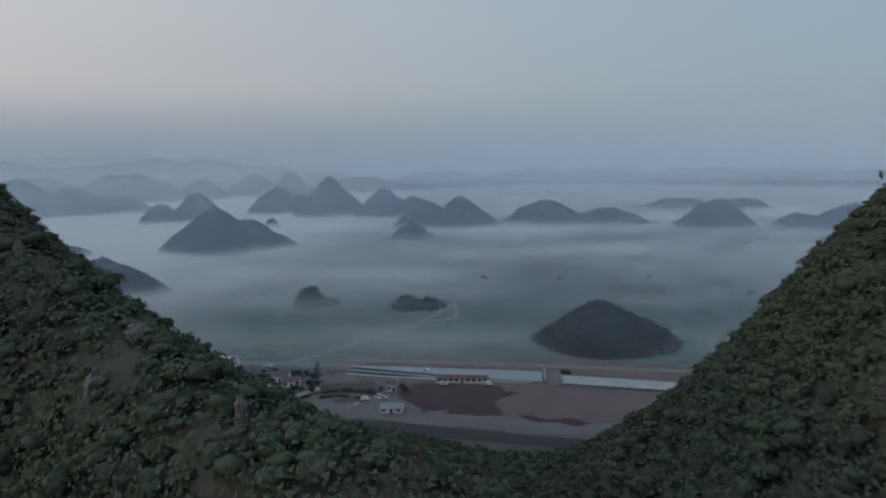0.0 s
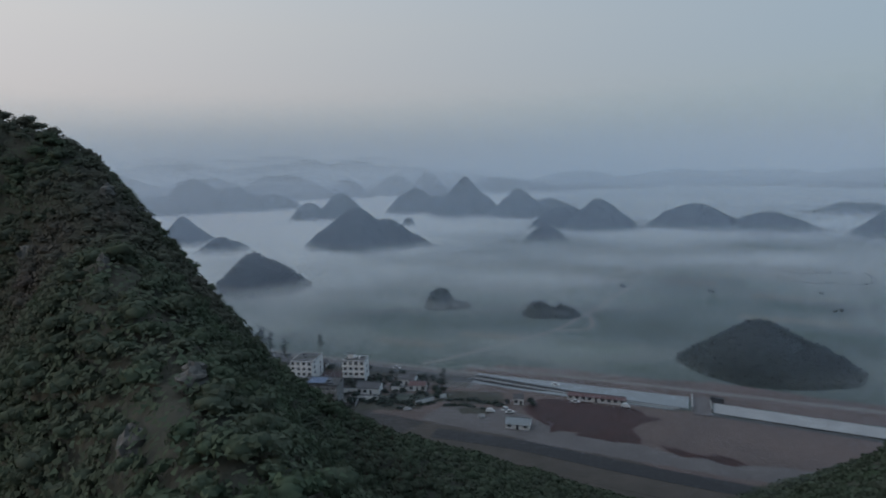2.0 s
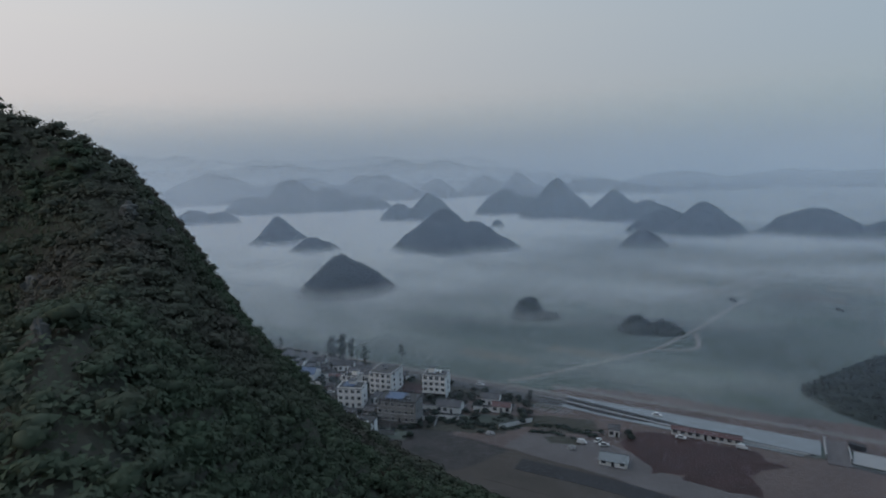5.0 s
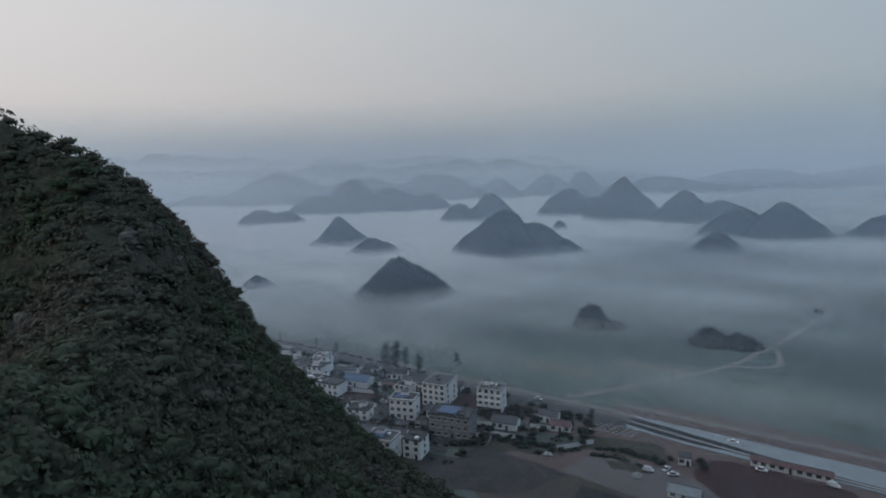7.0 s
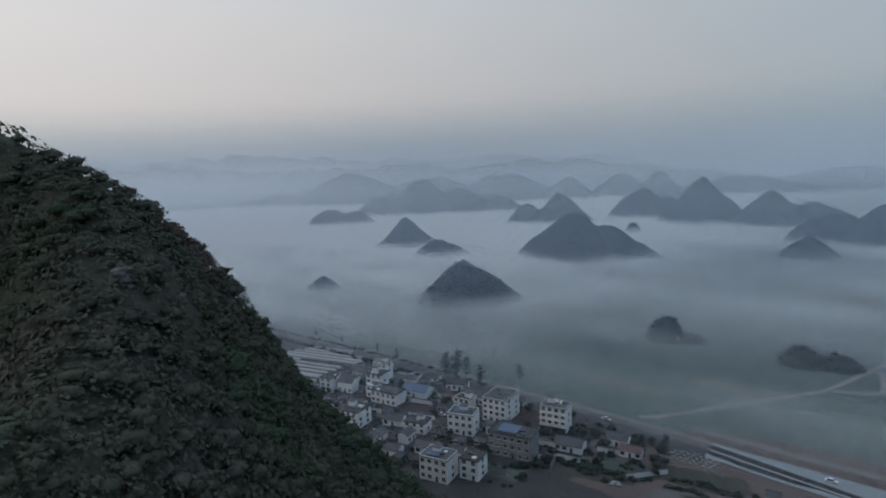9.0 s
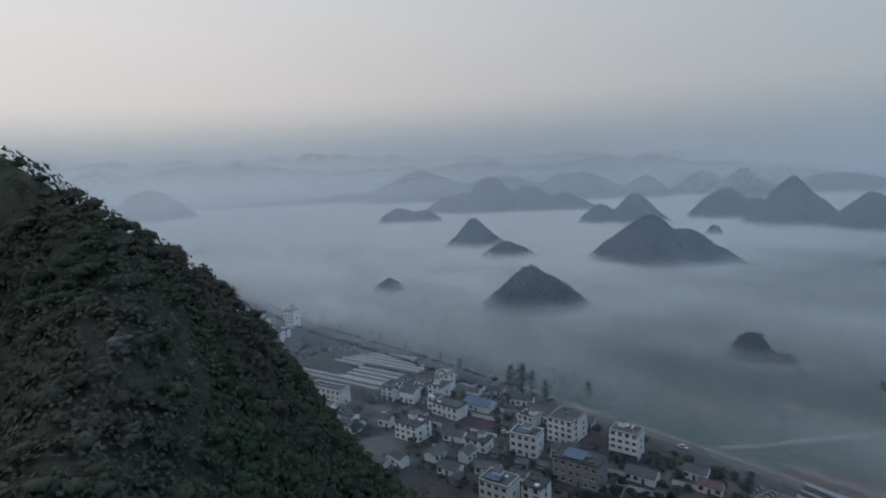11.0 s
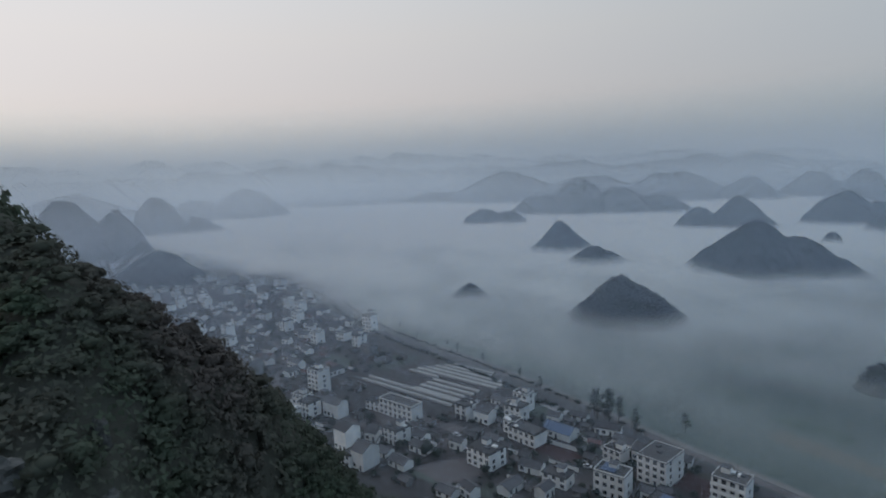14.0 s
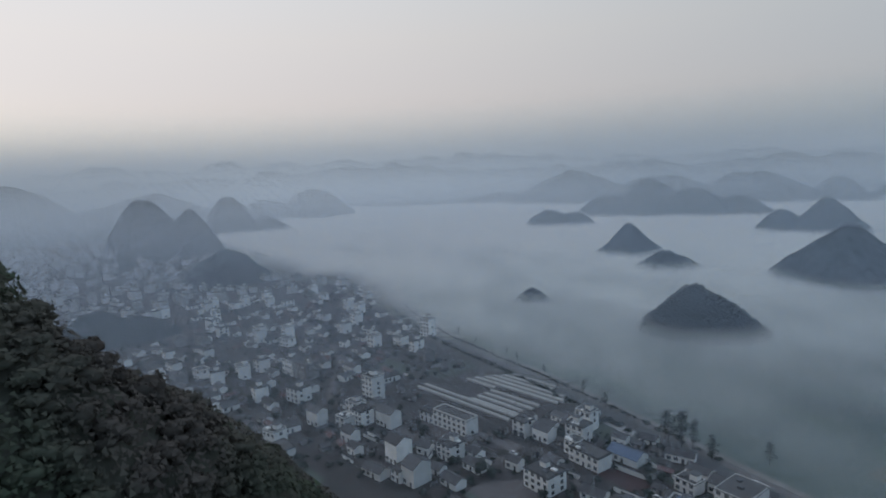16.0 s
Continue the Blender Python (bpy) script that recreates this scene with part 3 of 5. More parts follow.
for name, tree, tops in HILLS:
    x0, x1 = min(t[0] - t[3] * 1.3 for t in tops), max(t[0] + t[3] * 1.3 for t in tops)
    y0, y1 = min(t[1] - t[4] * 1.3 for t in tops), max(t[1] + t[4] * 1.3 for t in tops)
    hill = thing("karst_hill", Matrix.Identity(4), "steep wooded limestone hill rising from morning mist", "hill", "hills of the plain")
    far = math.hypot(tops[0][0], tops[0][1] - 40)
    lump = 0 if far < 560 else min(6.5, far / 190)
    def fn(x, y):
        return hill_height(tops, x, y, tree) + lump * (fbm(x / (lump * 1.7 + .1), y / (lump * 1.7 + .1), 2) - .5) + 1.5 * lump * (fbm(x / 30 + 4, y / 30, 2) - .5)
    nx, ny = (int(min(130, max(24, (b - a) / (tree * .55)))) for a, b in ((x0, x1), (y0, y1)))
    # hills past 500 m take the leaf colour with haze blue in it
    part("slope", heightfield("slope", fn, x0, x1, y0, y1, nx, ny, [LEAF_MID if far < 500 else LEAF_HAZED], floor_z=0), None, hill)
    spots = []
    if far > 560:
        continue
    gap = tree * .95
    gx, gy = np.meshgrid(np.arange(x0, x1, gap), np.arange(y0, y1, gap))
    gx, gy = (g.ravel() + rng.uniform(-.5, .5, g.size) * gap for g in (gx, gy))
    gz = fn(gx, gy)
    facing = (gx - tops[0][0]) * tops[0][0] + (gy - tops[0][1]) * (tops[0][1] - 40)
    keep = (gz > .3) & (facing < far * .35 * tops[0][3])
    V, Fc, base = [], [], 0
    for x, y, z in zip(gx[keep], gy[keep], gz[keep]):
        v, f = SHRUBS_FAR[rng.integers(8)]
        s = tree * rng.uniform(.20, .36)
        a = rng.uniform(0, 6.28)
        c, sn = math.cos(a), math.sin(a)
        V.append(np.stack([(v[:, 0] * c - v[:, 1] * sn) * s + x, (v[:, 0] * sn + v[:, 1] * c) * s + y, v[:, 2] * s * (rng.uniform(1.0, 1.7) if rng.random() < .2 else rng.uniform(.4, .8)) + z], 1))
        Fc.append(f + base)
        base += len(v)
    tagged(part("woodland", np_mesh("woodland", np.concatenate(V), np.concatenate(Fc), [LEAF_MID if far < 500 else LEAF_HAZED], smooth=True), None, hill), kind="stuff")

# ---- far ranges: azimuth to the left, distance, height above the plain, half-width, all fading into haze ----
RANGES = [(45, 2300, 104, 260), (38, 2200, 92, 240), (31, 2100, 88, 220), (24.4, 2000, 84, 95), (20, 2100, 86, 100), (16.5, 1900, 78, 85), (10, 2300, 40, 330),
          (2, 2600, 52, 360), (-6, 2900, 50, 420), (-14, 2800, 46, 420), (-22, 2700, 52, 420), (-30, 2600, 50, 420), (-38, 2600, 60, 420), (52, 2500, 108, 260), (60, 2600, 104, 300), (84, 2300, 110, 260), (94, 2200, 120, 260)]
for az, dist, h, half in RANGES:
    cx, cy = -dist * math.sin(radians(az)), 40 + dist * math.cos(radians(az))
    def fn(x, y):
        d = np.hypot(x - cx, y - cy) / half
        n = fbm(x / 190 + 8, y / 190 + 2, 5)
        return h * (.74 + .95 * (n - .5)) * (1.12 * np.exp(-(d * 1.25) ** 2) - .1) / .76
    far_range = new("far_hill", heightfield("far_hill", fn, cx - half * 1.3, cx + half * 1.3, cy - half * 1.3, cy + half * 1.3, 64, 64, [LEAF_HAZED], floor_z=-4))
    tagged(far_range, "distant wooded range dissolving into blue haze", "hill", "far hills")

RIDGE_AZ, RIDGE_H = [5, 15, 20, 26, 41, 50, 62, 79, 90, 118], [60, 85, 130, 172, 182, 192, 216, 200, 196, 188]


def far_ridge(dist, depth, share, shift):
    """One long uneven skyline of wooded hills standing in an arc round the plain."""
    na, nr = 420, 15
    A, U = np.meshgrid(np.linspace(5, 118, na), np.linspace(-1, 1, nr), indexing="ij")
    crest = np.interp(A, RIDGE_AZ, RIDGE_H) * share * (.80 + .42 * fbm(A / 7 + shift, A * 0 + 3, 4))
    R = dist + depth * U + 140 * (fbm(A / 9 + shift, U + 5, 2) - .5)
    z = crest * (1.04 * np.exp(-(U * 1.7) ** 2) - .06) * (.86 + .28 * fbm(A / 1.6 + shift, U * 2.2, 3)) * step(5, 12, A)
    v = np.stack([-R * np.sin(np.radians(A)), 40 + R * np.cos(np.radians(A)), z - 3], -1).reshape(-1, 3)
    i = (np.arange(na - 1)[:, None] * nr + np.arange(nr - 1)[None]).ravel()
    me = np_mesh("far_ridge", v, np.stack([i, i + nr, i + nr + 1, i + 1], 1), [LEAF_HAZED], smooth=True)
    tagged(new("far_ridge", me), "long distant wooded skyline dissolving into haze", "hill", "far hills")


far_ridge(3400, 420, 1.0, 0)
far_ridge(2750, 300, .74, 31)

# ---- mist ----
CX, CY = 0.0, 40.0
EDGE = [(-2000, 260), (-1100, 300), (-934, 307), (-784, 345), (-681, 365), (-553, 350), (-430, 326), (-366, 322), (-303, 326), (-221, 336), (-158, 330), (-111, 330), (-49, 320), (60, 306), (300, 290), (900, 250)]
EDGE_X, EDGE_Y = [p[0] for p in EDGE], [p[1] for p in EDGE]


def mist_cover(x, y, k):
    """How thick the ground mist lies, 0 to 1: in long streaks, thicker to the west."""
    r = np.hypot(x - CX, y - CY)
    inside = step(-35, 55, y - np.interp(x, EDGE_X, EDGE_Y) + 50 * (fbm(x / 60, y / 40, 2) - .5))
    left = step(-50, -400, x)
    base = .11 + .12 * step(330, 540, r) + .42 * left * step(150, 290, r) + (.22 + .04 * left) * step(350, 850, r) + .18 * step(700, 1400, r)
    streak = .62 * fbm(x / 230 + .10 * k, y / 74 + .16 * k, 3) + .38 * fbm(x / 110 + 7 + .08 * k, y / 22 + .1 * k, 3)
    cover = base + (streak - .5) * (1.8 - .1 * left) * (1 - .75 * step(900, 1900, r))
    return np.clip(inside * cover, 0, .93)


def ribbons(name, m, centre, side, label, category):
    """Thin bands: centre lines (lines x points x 3) widened by the side vectors of the same shape."""
    n, k = centre.shape[:2]
    V = np.concatenate([(centre - side).reshape(-1, 3), (centre + side).reshape(-1, 3)])
    a = (np.arange(n)[:, None] * k + np.arange(k - 1)[None]).ravel()
    width = np.linalg.norm(side, axis=-1).ravel()
    a = a[(width[a] + width[a + 1]) > .002]
    q = np.stack([a, a + 1, a + 1 + n * k, a + n * k], 1)
    return tagged(new(name, np_mesh(name, V, q, [m])), label, category, kind="stuff")


AZ0, AZ1 = radians(-56), radians(118)


def mist_sheet(z0, k, weight, lean):
    """Bands of mist running outwards over the plain, leaning to one side by lean radians from the inner to the outer edge."""
    gap = .0022
    steps = np.exp(np.linspace(math.log(215), math.log(4300), 31))
    start = np.arange(AZ0 - max(lean, 0), AZ1 - min(lean, 0), gap)
    R, A = np.meshgrid(steps, start, indexing="xy")
    A = A + lean * np.log(R / 215) / math.log(20)
    x, y = CX - R * np.sin(A), CY + R * np.cos(A)
    cover = 1 - np.power(1 - mist_cover(x, y, k), weight)
    z = z0 + 2.2 * (fbm(x / 170 + k, y / 120, 2) - .5) + 2.2 * (fbm(x / 34 + 5 * k, y / 34, 2) - .5)
    half = R * gap * cover * .5
    side = np.stack([-np.cos(A) * half, -np.sin(A) * half, half * 0], -1)
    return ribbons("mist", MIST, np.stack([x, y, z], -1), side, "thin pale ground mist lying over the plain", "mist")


for z0, k, wgt, lean in ((1.2, 1, .17, 0.0), (2.0, 2, .16, .55), (2.9, 3, .15, -.55), (3.9, 4, .14, 1.2), (5.0, 5, .13, -1.2), (6.3, 6, .11, .25), (7.8, 7, .09, -.25), (9.6, 8, .07, .8), (11.8, 9, .05, -.8)):
    mist_sheet(z0, k, wgt, lean)

RINGS = [130, 160, 195, 240, 300, 400, 520, 660, 840, 1070, 1380, 1780, 2300, 3000, 3900, 4700]
REACH = 1650.0


def haze_ring(R, nxt, k):
    """Faint bands standing round the valley, leaning a different way in each rank."""
    gap = .0013 if R > 230 else .0010
    top = 110 + R * .13
    lean = (0.0, .9, -.9, .45, -.45, 1.5, -1.5, .2, -.2, .7, -.7)[k % 11]
    zs = np.concatenate([[.2], np.linspace(.06, 1, 6 if R < 1000 else 8) * top])
    turn = lean * top / R
    start = np.arange(AZ0 - max(turn, 0), AZ1 - min(turn, 0), gap * math.hypot(1, lean))
    start = start + gap * rng.uniform(-.3, .3, len(start)) * (R > 1000)
    Z, A = np.meshgrid(zs, start, indexing="xy")
    A = A + lean * Z / R
    full = (nxt - R) * 118 / R
    toward = step(radians(20), radians(100), A)
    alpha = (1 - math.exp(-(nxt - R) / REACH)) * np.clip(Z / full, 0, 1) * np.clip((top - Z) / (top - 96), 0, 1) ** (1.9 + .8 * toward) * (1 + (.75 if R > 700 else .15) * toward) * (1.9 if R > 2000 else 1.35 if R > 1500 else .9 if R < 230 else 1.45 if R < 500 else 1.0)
    alpha = alpha * (.88 + .24 * fbm(A * 4 + k * 3, Z * 0, 3))
    half = R * gap * alpha * .5 * math.hypot(1, lean)
    side = np.stack([-np.cos(A) * half, -np.sin(A) * half, half * 0], -1)
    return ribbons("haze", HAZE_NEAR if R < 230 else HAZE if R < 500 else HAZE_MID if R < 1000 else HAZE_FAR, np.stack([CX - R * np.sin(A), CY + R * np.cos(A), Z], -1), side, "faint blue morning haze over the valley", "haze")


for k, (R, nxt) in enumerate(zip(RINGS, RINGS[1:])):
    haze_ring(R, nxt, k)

# ---- roads and worked land ----
LOWER = [(-700, 420), (-560, 352), (-430, 322), (-340, 318), (-276, 316), (-208, 311), (-165, 306), (-115, 302), (-66, 297), (-48, 294)]
ROADLINE = curve_line(LOWER)
strip("road", ROADLINE, 0, 7.5, .10, ASPHALT, "two-lane asphalt road along the village edge", "road")
strip("road_shoulder", ROADLINE, 8.2, 12.0, .06, YARD, "dusty gravel shoulder of the road", "road")
strip("service_road", ROADLINE, 12.4, 16.2, .12, DUST_ROAD, "pale dusty service road beside the plain", "road")
strip("road_verge", ROADLINE, -5.5, -.3, .05, SCRUB, "dark earth verge between road and houses", "verge")
patch("new_carriageway", [(-49, 307.3), (-28, 302), (-6.5, 296.4), (15.6, 290.2), (35, 286.4), (56, 283), (58, 296.8), (30, 300.4), (2, 303.9), (-24, 306.6), (-49, 309)], .45, CONCRETE, "broad pale blue-grey concrete carriageway under construction", "road", .0, 6.0)
patch("dark_lane", [(-49, 303.2), (-30, 297.6), (-10.6, 292.3), (13.5, 288.2), (34, 285.9), (54, 282.6), (35, 286.1), (15.6, 289.9), (-6.5, 296.1), (-28, 301.7), (-49, 307)], .30, SHADE, "dark tarred lane beside the new concrete", "road", .0, 6.0)
strip("kerb_strip", curve_line([(-49, 301.8), (-25, 295.9), (-1.6, 290.6), (20, 286.6), (52, 281.8)]), 0, 1.0, .50, PALE_SLAB, "pale concrete kerb strip", "kerb")
patch("drain_strip", [(-49.5, 299.4), (-32, 294.4), (-17, 291.7), (-10, 291.9), (-25, 295.5), (-49, 301.4)], .25, SHADE, "dark drain strip between kerb and side lane", "road", .0, 6.0)
patch("side_lane", [(-49.5, 295.7), (-25, 290.7), (-1.4, 287.0), (50, 280.6), (50, 281.6), (20, 286.2), (-8, 291.3), (-17, 291.4), (-32, 294.0), (-49.5, 298.8)], .2, CONCRETE, "narrow concrete side lane", "road", .0, 6.0)
patch("scrub_plot", [(-66, 279), (-51, 283), (-33, 286), (-28, 276), (-38, 267.5), (-52, 269), (-62, 267)], .08, SCRUB, "dark weedy plot of low scrub", "scrub", 1.4, 2.0)
patch("scrub_plot", [(-50, 261.6), (-37, 265), (-33, 259), (-46, 256.6)], .09, SCRUB, "dark weedy plot of low scrub", "scrub", 1.0, 2.0)
patch("scrub_plot", [(-104, 250), (-84, 254), (-66, 258), (-70, 266), (-96, 262)], .08, SCRUB, "dark weedy plot of low scrub", "scrub", 1.2, 2.0)
strip("crossing", [(61.5, 277), (62.5, 299)], -4, 4, .38, YARD, "dusty gap where a track crosses the carriageway", "track")
strip("new_slab", curve_line([(66, 280), (101, 273), (190, 256), (330, 232)]), 0, 11.5, .6, PALE_SLAB, "fresh pale concrete slab of the new road", "road")
strip("slab_ditch", curve_line([(66, 279.2), (101, 272.2), (190, 255), (330, 231)]), -2.2, 0, .12, ASPHALT, "dark drainage ditch beside the slab", "ditch")
strip("far_track", curve_line([(-60, 318), (0, 312), (70, 304), (200, 285), (330, 255)]), 0, 4, .08, DUST_ROAD, "dusty haul track beyond the carriageway", "track")
strip("field_road", curve_line([(-84, 319), (-72, 330), (-50, 357), (-16, 399), (1, 438), (14, 470), (30, 520), (44, 560)]), -1.6, 1.6, .08, FIELD_TRACK, "pale field road across the plain", "road")
strip("field_track", curve_line([(-12, 401), (9, 411), (8, 445)]), -1.6, 1.6, .07, FIELD_TRACK, "pale spur of the field road", "track")
patch("bare_ground", [(-95, 296), (-49, 294), (58, 279), (105, 270), (150, 262), (330, 228), (330, 165), (150, 180), (80, 196), (50, 216), (20, 236), (-60, 246), (-88, 250)], .03, BROWN, "bare brown earth beside the new road", "earth", 1.5)
patch("lower_terrace", [(-110, 236), (-60, 196), (60, 180), (150, 165), (330, 160), (330, 236), (150, 264), (58, 281), (-49, 296), (-95, 298)], .012, TERRACE, "dull brown-green terrace at the foot of the slope", "bank", 1.5, 4.0)
patch("bare_ground", [(-62, 313), (-30, 306), (0, 302), (58, 294), (160, 276), (330, 248), (330, 276), (220, 296), (120, 308), (80, 320), (40, 319), (0, 326), (-40, 324)], .045, BROWN, "bare brown earth between new road and fields", "earth", 1.6, 4.0)
patch("gravel_yard", [(-63, 247), (-44, 243), (10, 232), (80, 222), (150, 228), (150, 240), (90, 234), (40, 238), (28, 246), (0, 248), (-20, 264), (-55, 266)], .06, YARD, "grey-brown levelled gravel yard", "yard", 1.2)
patch("red_earth", [(-19, 268), (-11, 280.5), (1, 283), (25, 279.3), (33, 277.9), (37, 272), (43, 269), (41, 267.6), (33, 263), (30, 252.5), (33, 244), (23, 242), (6, 246), (8, 250), (-5, 246.8), (-4.6, 251), (-12, 258)], .09, RED_EARTH, "dark red freshly dug earth", "earth", 1.6, 1.6)
patch("red_earth", [(39, 243.5), (46, 242), (52, 240), (60, 240), (72, 236), (66, 232), (56, 235), (47, 235.5), (42, 240)], .09, RED_EARTH, "small dark strip of dug red earth", "earth", 1.6, 1.6)
strip("channel", curve_line([(-53, 235.4), (-17, 232.3), (12, 225.8), (40, 220), (110, 208), (200, 194)]), -4.4, 4.4, .10, SHADE, "long dark paved channel below the slope", "channel")
strip("green_bank", curve_line([(-62, 226), (-17, 221.5), (12, 215.5), (40, 210), (110, 198), (200, 184)]), -6, 5, .07, TERRACE, "dull brown-green terrace below the channel", "bank")
patch("village_ground", [(-700, 412), (-560, 348), (-430, 318), (-340, 314), (-276, 312), (-165, 302), (-66, 293), (-60, 246), (-75, 222), (-140, 196), (-240, 168), (-330, 120), (-480, 60), (-800, -80), (-1500, -240), (-1750, 60), (-1300, 250), (-950, 300)], .02, VILLAGE_EARTH, "trodden earth and plots between the houses", "earth", 3, 8)
strip("village_street", curve_line([(-70, 288), (-125, 270), (-170, 256), (-215, 254), (-240, 232), (-300, 215), (-345, 205), (-420, 240), (-520, 250), (-700, 250)]), -2.2, 2.2, .07, YARD, "dusty village street between the houses", "road")
for cx, cy, w, d, a in ((-75, 268, 22, 14, 8), (-88, 262, 12, 16, 8), (-118, 240, 26, 9, 10), (-176, 228, 18, 9, 10), (-205, 218, 20, 10, 10), (-215, 298, 30, 12, -4), (-180, 290, 22, 12, -3), (-345, 290, 20, 34, 10), (-270, 160, 26, 14, 10), (-375, 262, 30, 14, 10)):
    c, s = math.cos(radians(a)), math.sin(radians(a))
    patch("field_plot", [(cx + c * u * w / 2 - s * v * d / 2, cy + s * u * w / 2 + c * v * d / 2) for u, v in ((-1, -1), (1, -1), (1, 1), (-1, 1))], .05, CROP, "small green vegetable plot", "field", .8)

# fields of the plain: strips in blocks along the field road, some green, some fallow, some cut
for row in range(26):
    y, x = 346 + 27 * row + 1.1 * row * row, -170.0 - 14 * row
    deep = 15 + 1.4 * row
    while x < 420 + 30 * row:
        wide = rng.uniform(26, 64) * (1 + .07 * row)
        cx, cy = x + wide / 2, y - .10 * (x + wide / 2) + rng.normal() * 3
        x += wide + rng.uniform(4, 26)
        if rng.random() < .42 or cy < float(np.interp(cx, EDGE_X, EDGE_Y)) + 18 + .06 * max(cx, 0) or any(math.hypot(cx - t[0], cy - t[1]) < t[3] + wide * .6 for h in HILLS for t in h[2]):
            continue
        m, words = ((MEADOW, "flat green crop field under thin mist"), (FALLOW, "dark fallow field on the plain"), (MEADOW, "flat green crop field under thin mist"), (STUBBLE, "pale cut field on the plain"))[rng.integers(4)]
        a, d = radians(-6 + rng.normal() * 3), deep * rng.uniform(.6, 1.1)
        c, q = math.cos(a), math.sin(a)
        patch("field_plot", [(cx + c * u * wide / 2 - q * v * d / 2, cy + q * u * wide / 2 + c * v * d / 2) for u, v in ((-1, -1), (1, -1), (1, 1), (-1, 1))], .04, m, words, "field", 1.6, 7.0)
strip("field_ditch", curve_line([(171, 381), (176, 350), (178, 326)]), -.9, .9, .06, SCRUB, "dark overgrown ditch between fields", "ditch")
strip("field_ditch", curve_line([(236, 470), (262, 449), (300, 425)]), -1.0, 1.0, .06, SCRUB, "dark overgrown ditch between fields", "ditch")
strip("field_ditch", curve_line([(50, 434), (62, 414), (74, 399)]), -.8, .8, .06, SCRUB, "dark overgrown ditch between fields", "ditch")
strip("field_ditch", curve_line([(-90, 531), (-60, 527), (-34, 523)]), -1.0, 1.0, .06, SCRUB, "dark overgrown ditch between fields", "ditch")
strip("field_ditch", curve_line([(-55, 469), (-36, 463), (-14, 462)]), -.8, .8, .06, SCRUB, "dark overgrown ditch between fields", "ditch")
strip("field_ditch", curve_line([(-36, 664), (10, 648), (54, 636)]), -1.5, 1.5, .06, SCRUB, "dark overgrown ditch between fields", "ditch")

# ---- houses ----
win_bm = bm_boxes((-.92, -.82, -.02, .06, 0, 1.75), (.82, .92, -.02, .06, 0, 1.75), (-.92, .92, -.02, .06, 1.66, 1.75), (-1.0, 1.0, -.02, .14, -.1, .04), (-.03, .03, -.02, .05, 0, 1.75))
WIN_FRAME = to_mesh("window", win_bm, PLASTER)
WIN_PANE = to_mesh("pane", bm_boxes((-.84, .84, -.02, .02, .03, 1.68)), GLASS)
win_bm = bm_boxes((-.92, .92, -.02, .05, 0, 1.75), (-1.0, 1.0, -.02, .14, -.1, -.004), (-.84, -.03, .05, .058, .06, 1.68), (.03, .84, .05, .058, .06, 1.68))
WIN_ONE = to_mesh("window", win_bm, [PLASTER, GLASS])
for f in WIN_ONE.polygons:
    f.material_index = int(f.index >= 12)
DOOR = to_mesh("door", bm_boxes((-.55, .55, -.02, .06, 0, 2.2)), SHADE)
SHUTTER = to_mesh("shutter", bm_boxes((-1.35, 1.35, -.02, .05, 0, 2.6), (-1.45, -1.35, -.02, .1, 0, 2.7), (1.35, 1.45, -.02, .1, 0, 2.7), (-1.45, 1.45, -.02, .1, 2.6, 2.75)), SHADE)


def opening(parent, name, me, x, y, z, turn, pane=True):
    if name == "window" and not pane:
        me = WIN_ONE
    ob = part(name, me, None, parent, at=pose(x, y, z, 0, 0, turn))
    if pane and name == "window":
        part("pane", WIN_PANE, None, ob)
    return ob


